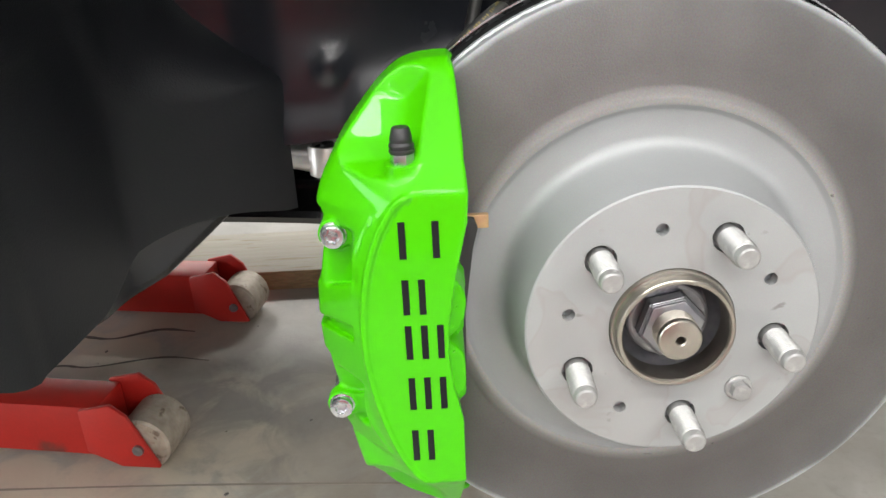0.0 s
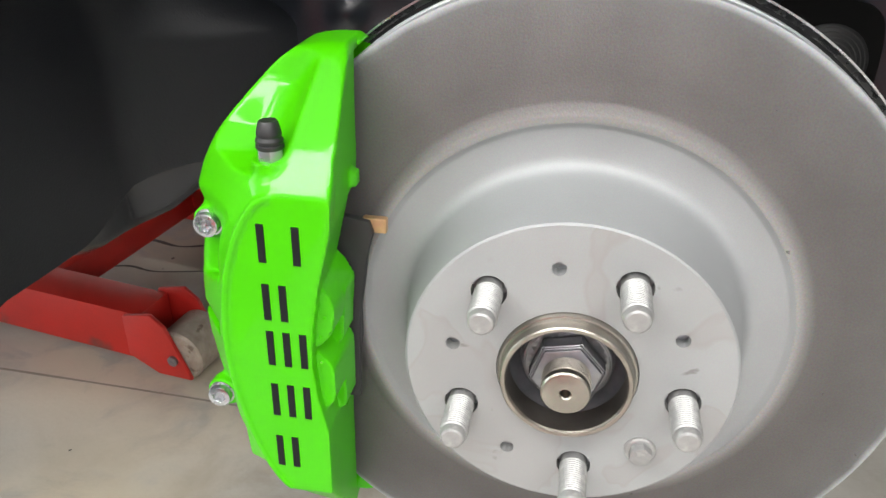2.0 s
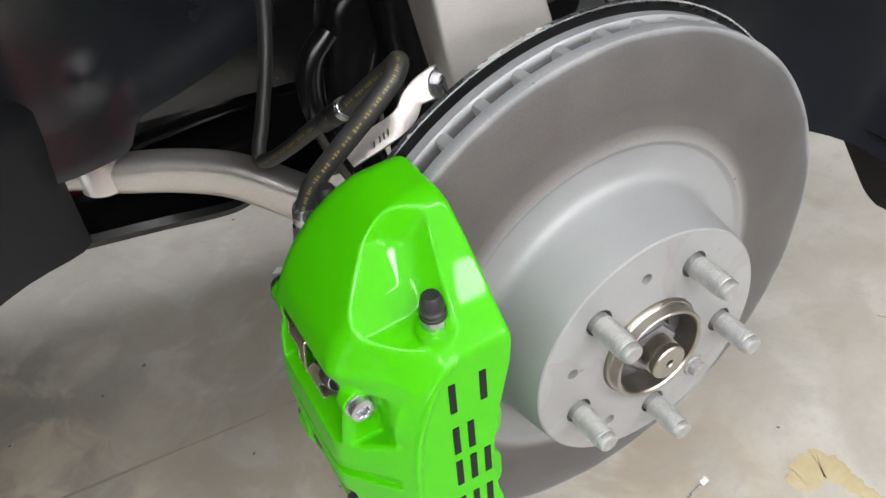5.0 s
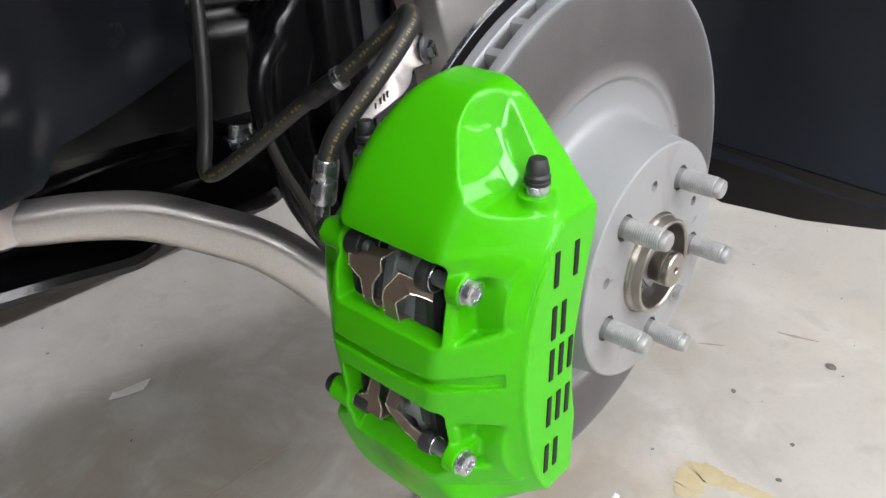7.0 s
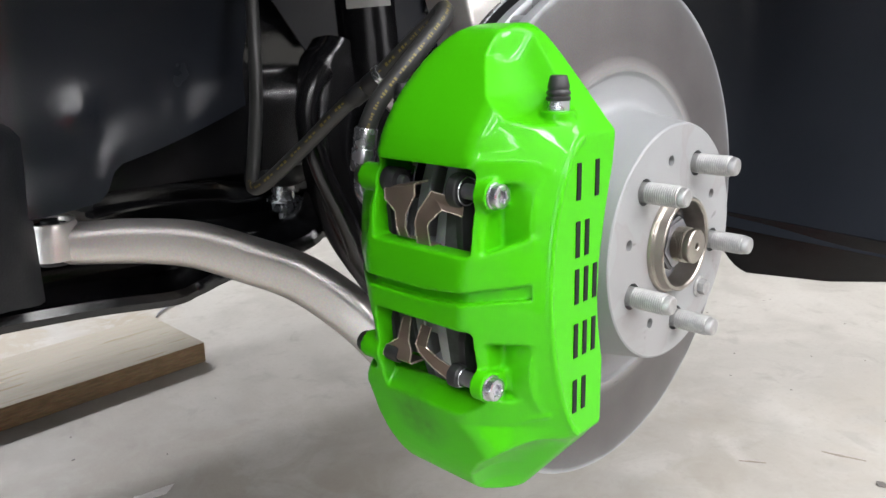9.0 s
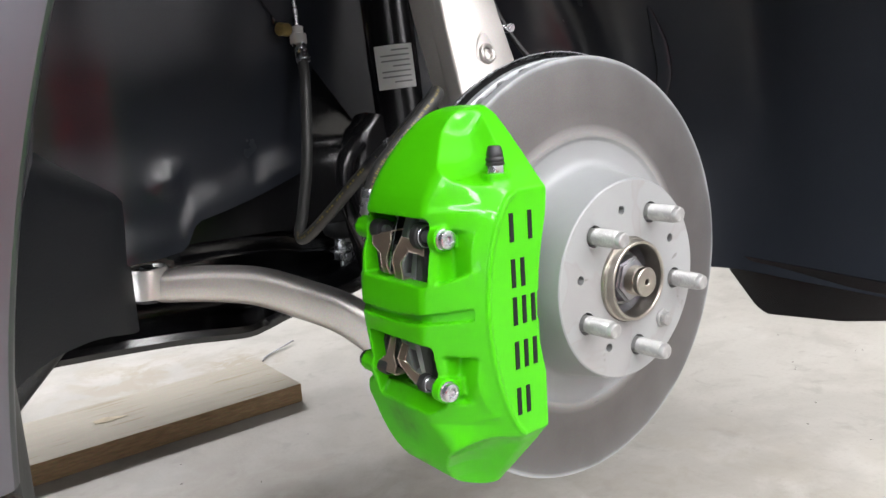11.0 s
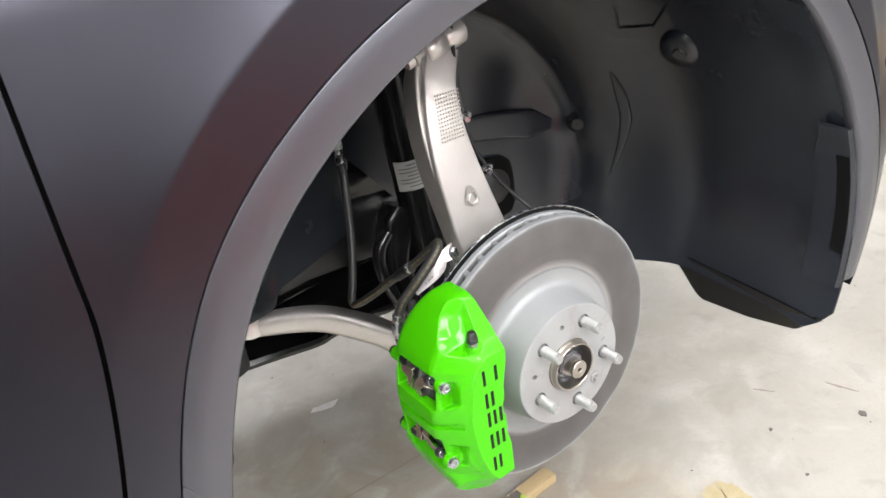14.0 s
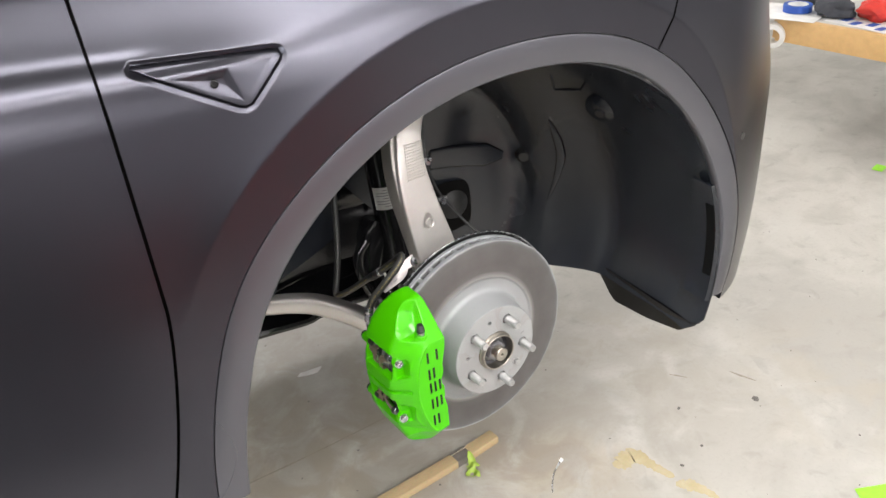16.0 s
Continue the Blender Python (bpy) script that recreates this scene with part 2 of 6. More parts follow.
WALLP = material("pale_wall_paint", (0.62, 0.62, 0.61), 0.7, 0, (0.57, 0.57, 0.56), 2, bump=0.2, bump_scale=150)
DARKWALL = material("grey_wall_paint", (0.35, 0.34, 0.355), 0.7, 0, (0.31, 0.30, 0.315), 2, bump=0.2, bump_scale=150)
CEILP = material("ceiling_paint", (0.78, 0.78, 0.77), 0.8, 0, (0.73, 0.73, 0.72), 2, bump=0.2, bump_scale=100)
BRASS = material("brass_fitting", (0.6, 0.45, 0.18), 0.35, 0.9, (0.4, 0.3, 0.12), 200, bump=0.05)


def floor_material():
    m = bpy.data.materials.new("worn_concrete")
    m.use_nodes = True
    nt = m.node_tree
    N, L = nt.nodes.new, nt.links.new
    bsdf = nt.nodes["Principled BSDF"]
    where = N("ShaderNodeTexCoord")

    def cloud(scale, detail, distortion, lo, hi, stretch=(1, 1, 1), turn=0.0):
        mp, n, r = N("ShaderNodeMapping"), N("ShaderNodeTexNoise"), N("ShaderNodeMapRange")
        mp.inputs["Scale"].default_value, mp.inputs["Rotation"].default_value = stretch, (0, 0, radians(turn))
        n.inputs["Scale"].default_value, n.inputs["Detail"].default_value, n.inputs["Distortion"].default_value = scale, detail, distortion
        n.inputs["Roughness"].default_value = 0.58
        r.inputs["From Min"].default_value, r.inputs["From Max"].default_value = lo, hi
        r.interpolation_type = "SMOOTHSTEP"
        L(where.outputs["Object"], mp.inputs["Vector"])
        L(mp.outputs[0], n.inputs["Vector"])
        L(n.outputs["Fac"], r.inputs["Value"])
        return r.outputs[0]

    def blend(fac, a, b, strength=1.0):
        x = N("ShaderNodeMix")
        x.data_type = "RGBA"
        mul = N("ShaderNodeMath")
        mul.operation, mul.inputs[1].default_value = "MULTIPLY", strength
        L(fac, mul.inputs[0])
        L(mul.outputs[0], x.inputs[0])
        for slot, v in ((6, a), (7, b)):
            if isinstance(v, tuple):
                x.inputs[slot].default_value = (*v, 1)
            else:
                L(v, x.inputs[slot])
        return x.outputs[2]

    c = blend(cloud(1.3, 6, 0.8, 0.38, 0.62), (0.465, 0.452, 0.418), (0.375, 0.362, 0.332))
    c = blend(cloud(5.0, 8, 0.4, 0.46, 0.68, (1, 1.25, 1), 25), c, (0.30, 0.283, 0.255), 0.38)
    c = blend(cloud(13.0, 8, 0.6, 0.55, 0.72), c, (0.24, 0.225, 0.20), 0.36)
    c = blend(cloud(3.1, 8, 0.6, 0.54, 0.68, (1, 1.3, 1), -20), c, (0.52, 0.51, 0.48), 0.35)
    c = blend(cloud(90.0, 4, 0.0, 0.50, 0.75), c, (0.30, 0.28, 0.25), 0.25)
    # brown dust trodden round the battens
    dist, ring = N("ShaderNodeVectorMath"), N("ShaderNodeMapRange")
    dist.operation, dist.inputs[1].default_value = "DISTANCE", (-0.20, 0.58, 0)
    ring.inputs["From Min"].default_value, ring.inputs["From Max"].default_value, ring.inputs["To Min"].default_value, ring.inputs["To Max"].default_value = 0.15, 0.85, 1.0, 0.0
    L(where.outputs["Object"], dist.inputs[0])
    L(dist.outputs["Value"], ring.inputs["Value"])
    both = N("ShaderNodeMath")
    both.operation = "MULTIPLY"
    L(ring.outputs[0], both.inputs[0])
    L(cloud(7.0, 8, 1.2, 0.36, 0.60), both.inputs[1])
    c = blend(both.outputs[0], c, (0.27, 0.225, 0.165), 0.70)
    # dust, spills, bare patches and darker areas with ragged edges
    # the dark patch at (-0.12, 0.50) is a painted shadow near the car
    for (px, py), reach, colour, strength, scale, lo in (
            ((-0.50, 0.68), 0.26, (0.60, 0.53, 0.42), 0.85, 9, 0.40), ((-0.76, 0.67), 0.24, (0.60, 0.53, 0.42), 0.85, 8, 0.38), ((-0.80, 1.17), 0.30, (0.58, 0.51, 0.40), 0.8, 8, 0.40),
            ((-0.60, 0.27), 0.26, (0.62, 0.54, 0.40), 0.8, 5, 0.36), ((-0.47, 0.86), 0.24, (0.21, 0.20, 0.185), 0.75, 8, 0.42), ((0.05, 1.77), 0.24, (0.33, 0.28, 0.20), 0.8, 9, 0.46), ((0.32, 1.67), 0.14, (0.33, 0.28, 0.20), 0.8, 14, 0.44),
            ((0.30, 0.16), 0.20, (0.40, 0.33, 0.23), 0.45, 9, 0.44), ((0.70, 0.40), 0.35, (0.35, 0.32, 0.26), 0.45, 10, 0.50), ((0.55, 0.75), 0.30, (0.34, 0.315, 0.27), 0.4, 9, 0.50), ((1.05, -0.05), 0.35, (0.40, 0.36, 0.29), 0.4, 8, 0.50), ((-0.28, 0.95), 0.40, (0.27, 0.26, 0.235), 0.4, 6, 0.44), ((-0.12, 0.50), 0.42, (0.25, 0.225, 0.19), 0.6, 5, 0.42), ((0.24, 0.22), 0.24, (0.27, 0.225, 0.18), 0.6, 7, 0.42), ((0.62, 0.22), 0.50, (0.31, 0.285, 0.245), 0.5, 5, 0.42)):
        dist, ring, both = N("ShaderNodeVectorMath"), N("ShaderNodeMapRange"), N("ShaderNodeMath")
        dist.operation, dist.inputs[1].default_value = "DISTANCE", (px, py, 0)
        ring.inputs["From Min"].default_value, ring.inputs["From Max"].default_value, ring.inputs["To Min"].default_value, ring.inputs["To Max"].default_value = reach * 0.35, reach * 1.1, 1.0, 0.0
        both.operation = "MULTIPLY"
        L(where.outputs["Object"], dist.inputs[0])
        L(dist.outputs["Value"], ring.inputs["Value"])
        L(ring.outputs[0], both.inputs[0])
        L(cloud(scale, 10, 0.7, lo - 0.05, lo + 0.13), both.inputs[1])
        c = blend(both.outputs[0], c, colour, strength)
    L(c, bsdf.inputs["Base Color"])
    bsdf.inputs["Roughness"].default_value = 0.55
    bump, fine = N("ShaderNodeBump"), N("ShaderNodeTexNoise")
    fine.inputs["Scale"].default_value, fine.inputs["Detail"].default_value = 120, 6
    bump.inputs["Strength"].default_value, bump.inputs["Distance"].default_value = 0.18, 0.002
    L(where.outputs["Object"], fine.inputs["Vector"])
    L(fine.outputs["Fac"], bump.inputs["Height"])
    L(bump.outputs[0], bsdf.inputs["Normal"])
    return m


FLOOR = floor_material()


# ---- mesh helpers ----
def part(name, bm, mat, parent=None, label="", smooth=True, sharp=40):
    """Links a bmesh as one mesh object under a thing or a part."""
    me = bpy.data.meshes.new(name)
    if bm.faces:
        bmesh.ops.recalc_face_normals(bm, faces=bm.faces[:])
    bm.to_mesh(me)
    bm.free()
    if smooth:
        me.shade_smooth()
        me.set_sharp_from_angle(angle=radians(sharp))
    me.materials.append(mat)
    ob = new(name, me)
    ob.parent = parent
    if label:
        tagged(ob, label)
    return ob


def thing(name, label, category, m=None, group="", kind=""):
    ob = new(name)
    ob.empty_display_size = 0.05
    ob.matrix_world = m or Matrix()
    return tagged(ob, label, category, group, kind)


def solo(name, bm, mat, label, category, m=None, group="", kind="", smooth=True):
    ob = part(name, bm, mat, None, "", smooth)
    ob.matrix_world = m or Matrix()
    return tagged(ob, label, category, group, kind)


def box(bm, cx, cy, cz, sx, sy, sz, bevel=0.0, m=None):
    made = bmesh.ops.create_cube(bm, size=1, matrix=(m or Matrix()) @ Matrix.Translation((cx, cy, cz)) @ Matrix.Diagonal((sx, sy, sz, 1)))
    if bevel:
        edges = list({e for v in made["verts"] for e in v.link_edges})
        bmesh.ops.bevel(bm, geom=edges, offset=bevel, segments=2, affect="EDGES", profile=0.5)
    return bm


def basis(axis):
    """Two directions across an axis."""
    a = Vector(axis).normalized()
    u = a.orthogonal().normalized()
    return a, u, a.cross(u)


def lathe(bm, profile, centre=(0, 0, 0), axis=(0, 1, 0), steps=64, start=0.0, end=360.0):
    """Turns rows of (radius, along) about an axis."""
    a, u, w = basis(axis)
    c, full = Vector(centre), abs(end - start) >= 359.9
    count = steps if full else steps + 1
    rings = []
    for r, h in profile:
        if r < 1e-6:
            rings.append([bm.verts.new(c + a * h)])
            continue
        rings.append([bm.verts.new(c + a * h + r * (math.cos(t) * u + math.sin(t) * w)) for t in (radians(start + (end - start) * i / steps) for i in range(count))])
    for p, q in zip(rings, rings[1:]):
        for i in range(steps):
            j = (i + 1) % count
            if len(p) == 1 and len(q) > 1:
                bm.faces.new((p[0], q[i], q[j]))
            elif len(q) == 1 and len(p) > 1:
                bm.faces.new((p[i], p[j], q[0]))
            elif len(p) > 1:
                bm.faces.new((p[i], p[j], q[j], q[i]))
    return bm


def smooth_path(points, per=10):
    """A Catmull-Rom line through the points."""
    p = [Vector(q) for q in points]
    p = [2 * p[0] - p[1]] + p + [2 * p[-1] - p[-2]]
    out = []
    for i in range(1, len(p) - 2):
        for k in range(per):
            t = k / per
            out.append(0.5 * (2 * p[i] + (p[i + 1] - p[i - 1]) * t + (2 * p[i - 1] - 5 * p[i] + 4 * p[i + 1] - p[i + 2]) * t * t + (3 * p[i] - p[i - 1] - 3 * p[i + 1] + p[i + 2]) * t ** 3))
    out.append(p[-2])
    return out


def tube(bm, points, radius, sides=14, per=10, cap=True):
    """A round bar along a smooth line; radius may be a function of 0..1."""
    line = smooth_path(points, per)
    up, rings = None, []
    for i, p in enumerate(line):
        d = (line[min(i + 1, len(line) - 1)] - line[max(i - 1, 0)]).normalized()
        up = d.orthogonal().normalized() if up is None else (up - d * up.dot(d)).normalized()
        side = d.cross(up)
        r = radius(i / (len(line) - 1)) if callable(radius) else radius
        rings.append([bm.verts.new(p + r * (math.cos(t) * up + math.sin(t) * side)) for t in (2 * math.pi * k / sides for k in range(sides))])
    for a, b in zip(rings, rings[1:]):
        for k in range(sides):
            bm.faces.new((a[k], a[(k + 1) % sides], b[(k + 1) % sides], b[k]))
    if cap:
        bm.faces.new(rings[0][::-1])
        bm.faces.new(rings[-1])
    return bm


def sheet(bm, rows, closed=False):
    """A grid of faces through rows of points."""
    vs = [[bm.verts.new(p) for p in row] for row in rows]
    for a, b in zip(vs, vs[1:]):
        for i in range(len(a) - (0 if closed else 1)):
            j = (i + 1) % len(a)
            bm.faces.new((a[i], a[j], b[j], b[i]))
    return bm


def thicken(bm, d):
    bmesh.ops.recalc_face_normals(bm, faces=bm.faces[:])
    bmesh.ops.solidify(bm, geom=bm.faces[:], thickness=d)
    return bm


def prism(bm, outline, y0, y1, bevel=0.0):
    """An outline of (x, z) stretched from y0 to y1."""
    face = bm.faces.new([bm.verts.new((x, y0, z)) for x, z in outline])
    ext = bmesh.ops.extrude_face_region(bm, geom=[face])
    bmesh.ops.translate(bm, vec=(0, y1 - y0, 0), verts=[v for v in ext["geom"] if isinstance(v, bmesh.types.BMVert)])
    if bevel:
        bmesh.ops.bevel(bm, geom=bm.edges[:], offset=bevel, segments=2, affect="EDGES", profile=0.5)
    return bm


# ---- solids from distance functions ----
def smin(a, b, k):
    h = np.clip(0.5 + 0.5 * (b - a) / k, 0, 1)
    return b + (a - b) * h - k * h * (1 - h)


def smax(a, b, k):
    return -smin(-a, -b, k)


def d_box(x, y, z, c, h, r=0.0):
    q = [np.abs(v - cc) - hh + r for v, cc, hh in zip((x, y, z), c, h)]
    return np.sqrt(sum(np.maximum(v, 0) ** 2 for v in q)) + np.minimum(np.maximum(q[0], np.maximum(q[1], q[2])), 0) - r


def d_cyl_y(x, y, z, cx, cz, r, y0, y1):
    return np.maximum(np.hypot(x - cx, z - cz) - r, np.abs(y - (y0 + y1) / 2) - (y1 - y0) / 2)


def d_poly(x, z, pts):
    """The signed distance to a closed outline in x and z."""
    d, inside = None, None
    n = len(pts)
    for i in range(n):
        (ax, az), (bx, bz) = pts[i], pts[(i + 1) % n]
        ex, ez = bx - ax, bz - az
        wx, wz = x - ax, z - az
        t = np.clip((wx * ex + wz * ez) / (ex * ex + ez * ez), 0, 1)
        dd = (wx - ex * t) ** 2 + (wz - ez * t) ** 2
        hit = ((az > z) != (bz > z)) & (wx < ex * wz / (ez if abs(ez) > 1e-9 else 1e-9))
        d, inside = (dd, hit) if d is None else (np.minimum(d, dd), inside ^ hit)
    return np.where(inside, -1, 1) * np.sqrt(d)


def d_capsule(x, y, z, a, b, ra, rb=None):
    rb = ra if rb is None else rb
    e = np.subtract(b, a)
    t = np.clip(((x - a[0]) * e[0] + (y - a[1]) * e[1] + (z - a[2]) * e[2]) / (e @ e), 0, 1)
    return np.sqrt((x - a[0] - e[0] * t) ** 2 + (y - a[1] - e[1] * t) ** 2 + (z - a[2] - e[2] * t) ** 2) - (ra + (rb - ra) * t)


def solid(f, lo, hi, step):
    """The surface where f is zero, as a bmesh: one vertex in each cell that the surface crosses."""
    ax = [np.arange(a, b + step, step) for a, b in zip(lo, hi)]
    v = np.broadcast_to(f(ax[0][:, None, None], ax[1][None, :, None], ax[2][None, None, :]), [len(a) for a in ax])
    s = v < 0
    n = np.array(v.shape) - 1
    total, count = np.zeros((*n, 3)), np.zeros(n)
    corner = [(i, j, k) for i in (0, 1) for j in (0, 1) for k in (0, 1)]

    def cut(arr, c):
        return arr[c[0]:c[0] + n[0], c[1]:c[1] + n[1], c[2]:c[2] + n[2]]

    for c in corner:
        for axis in range(3):
            if c[axis]:
                continue
            d = tuple(1 if k == axis else c[k] for k in range(3))
            a, b = cut(v, c), cut(v, d)
            hit = cut(s, c) != cut(s, d)
            t = np.where(hit, a / np.where(hit, a - b, 1), 0)
            for k in range(3):
                total[..., k] += np.where(hit, c[k] + (t if k == axis else 0), 0)
            count += hit
    live = count > 0
    idx = np.full(n, -1)
    idx[live] = np.arange(live.sum())
    cell = np.argwhere(live)
    p = np.array(lo) + (cell + total[live] / count[live][:, None]) * step
    for _ in range(3):
        x, y, z = p.T
        e = step * 0.2
        val = f(x, y, z)
        g = np.stack([f(x + e, y, z) - f(x - e, y, z), f(x, y + e, z) - f(x, y - e, z), f(x, y, z + e) - f(x, y, z - e)], 1) / (2 * e)
        move = val[:, None] * g / np.maximum((g * g).sum(1), 0.25)[:, None]
        p = p - np.clip(move, -0.4 * step, 0.4 * step)
    quads = []
    for axis in range(3):
        o = [k for k in range(3) if k != axis]
        sl = [slice(0, None)] * 3
        a, b = list(sl), list(sl)
        a[axis], b[axis] = slice(0, -1), slice(1, None)
        diff = s[tuple(a)] != s[tuple(b)]
        flip = s[tuple(a)]
        for q in np.argwhere(diff):
            if min(q[o[0]], q[o[1]]) < 1 or q[o[0]] >= n[o[0]] or q[o[1]] >= n[o[1]]:
                continue
            ring = []
            for du, dv in ((-1, -1), (0, -1), (0, 0), (-1, 0)):
                w = list(q)
                w[o[0]] += du
                w[o[1]] += dv
                ring.append(int(idx[tuple(w)]))
            quads.append(ring if flip[tuple(q)] == (axis != 1) else ring[::-1])
    return p, quads


def solid_part(name, f, lo, hi, step, mat, parent=None, label="", sharp=50):
    p, quads = solid(f, lo, hi, step)
    me = bpy.data.meshes.new(name)
    me.from_pydata(p.tolist(), [], quads)
    me.validate()
    me.shade_smooth()
    me.set_sharp_from_angle(angle=radians(sharp))
    me.materials.append(mat)
    ob = new(name, me)
    ob.parent = parent
    if label:
        tagged(ob, label)
    return ob


# ---- the room ----
bm = bmesh.new()
sheet(bm, [[(x, y, 0) for x in np.linspace(-60, 60, 61)] for y in np.linspace(-60, 60, 61)])
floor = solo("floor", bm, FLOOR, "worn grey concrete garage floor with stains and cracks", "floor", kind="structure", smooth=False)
X0, X1, Y0, Y1 = -5.2, 5.6, -4.6, 5.0
for name, c, sz in (("wall_south", ((X0 + X1) / 2, Y0 - 0.06, CEIL / 2), (X1 - X0 + 0.24, 0.12, CEIL)), ("wall_north", ((X0 + X1) / 2, Y1 + 0.06, CEIL / 2), (X1 - X0 + 0.24, 0.12, CEIL)),
                    ("wall_west", (X0 - 0.06, (Y0 + Y1) / 2, CEIL / 2), (0.12, Y1 - Y0, CEIL)), ("wall_east", (X1 + 0.06, (Y0 + Y1) / 2, CEIL / 2), (0.12, Y1 - Y0, CEIL))):
    solo(name, box(bmesh.new(), *c, *sz), DARKWALL if name == "wall_south" else WALLP, "plain painted garage wall", "wall", kind="structure", smooth=False)
solo("ceiling", box(bmesh.new(), (X0 + X1) / 2, (Y0 + Y1) / 2, CEIL + 0.05, X1 - X0 + 0.24, Y1 - Y0 + 0.24, 0.1), CEILP, "plain white garage ceiling", "ceiling", kind="structure", smooth=False)

# ---- the wheel end ----
HUB = Matrix.Translation((0, 0, 0.6)) @ pose(0, 0, 0, -1.42)
PHASE = 98.4


def on_circle(r, degrees):
    return r * math.cos(radians(degrees)), r * math.sin(radians(degrees))


def circle_edges(bm, cx, cz, r, y, steps):
    vs = [bm.verts.new((cx + r * math.cos(2 * math.pi * i / steps), y, cz + r * math.sin(2 * math.pi * i / steps))) for i in range(steps)]
    return [bm.edges.new((vs[i], vs[(i + 1) % steps])) for i in range(steps)]


def brake_disc():
    root = thing("brake_disc", "grey vented iron brake disc with a coated hat", "brake disc", HUB)
    bm = bmesh.new()
    edges = circle_edges(bm, 0, 0, 0.0792, 0, 96) + circle_edges(bm, 0, 0, 0.0345, 0, 48)
    for k in range(5):
        edges += circle_edges(bm, *on_circle(0.05715, PHASE + 36 + 72 * k), 0.0087, 0, 20)
        if k != 3:
            edges += circle_edges(bm, *on_circle(0.0573, PHASE + 72 * k), 0.0036, 0, 14)
    bmesh.ops.triangle_fill(bm, edges=edges, use_beauty=True)
    faces = bm.faces[:]
    ext = bmesh.ops.extrude_face_region(bm, geom=faces)
    bmesh.ops.translate(bm, vec=(0, 0.007, 0), verts=[v for v in ext["geom"] if isinstance(v, bmesh.types.BMVert)])
    part("hat_face", bm, HATFACE, root, "light grey coated hat face", sharp=30)
    bm = bmesh.new()
    lathe(bm, [(0.0792, 0.0), (0.0803, 0.0006), (0.0808, 0.002), (0.0868, 0.0365), (0.0878, 0.0400), (0.0896, 0.0430), (0.0922, 0.0446), (0.0955, 0.0452), (0.1088, 0.0452), (0.1102, 0.0446), (0.1124, 0.0428), (0.1124, 0.053), (0.075, 0.053), (0.075, 0.007)], steps=128)
    part("hat_wall", bm, HAT, root, "light grey coated hat wall", sharp=35)
    bm = bmesh.new()
    lathe(bm, [(0.1124, 0.0428), (0.1138, 0.0424), (0.1165, 0.0426), (0.1215, 0.0440), (0.1235, 0.0445), (0.1755, 0.0445), (0.1772, 0.0449), (0.1777, 0.0458), (0.1777, 0.0520), (0.1765, 0.0528), (0.1124, 0.0528), (0.1124, 0.0428)], steps=160)
    part("outer_friction_ring", bm, DISC, root, "swept brown-grey friction ring", sharp=35)
    bm = bmesh.new()
    lathe(bm, [(0.10, 0.0622), (0.1765, 0.0622), (0.1777, 0.063), (0.1777, 0.0695), (0.1765, 0.0705), (0.10, 0.0705), (0.10, 0.0622)], steps=160)
    part("inner_friction_ring", bm, DISC, root, sharp=35)
    bm = bmesh.new()
    prism(bm, [(0.120, -0.0022), (0.166, -0.0040), (0.1745, -0.0040), (0.1764, -0.0026), (0.1768, 0.0), (0.1764, 0.0026), (0.1745, 0.0040), (0.166, 0.0040), (0.120, 0.0022)], 0.0527, 0.0623)
    vane = part("cooling_vane", bm, HAT, root)
    for k in range(1, 44):
        o = new("cooling_vane", vane.data)
        o.parent = root
        o.matrix_local = Matrix.Rotation(2 * math.pi * k / 44, 4, "Y")
    return root


brake_disc()


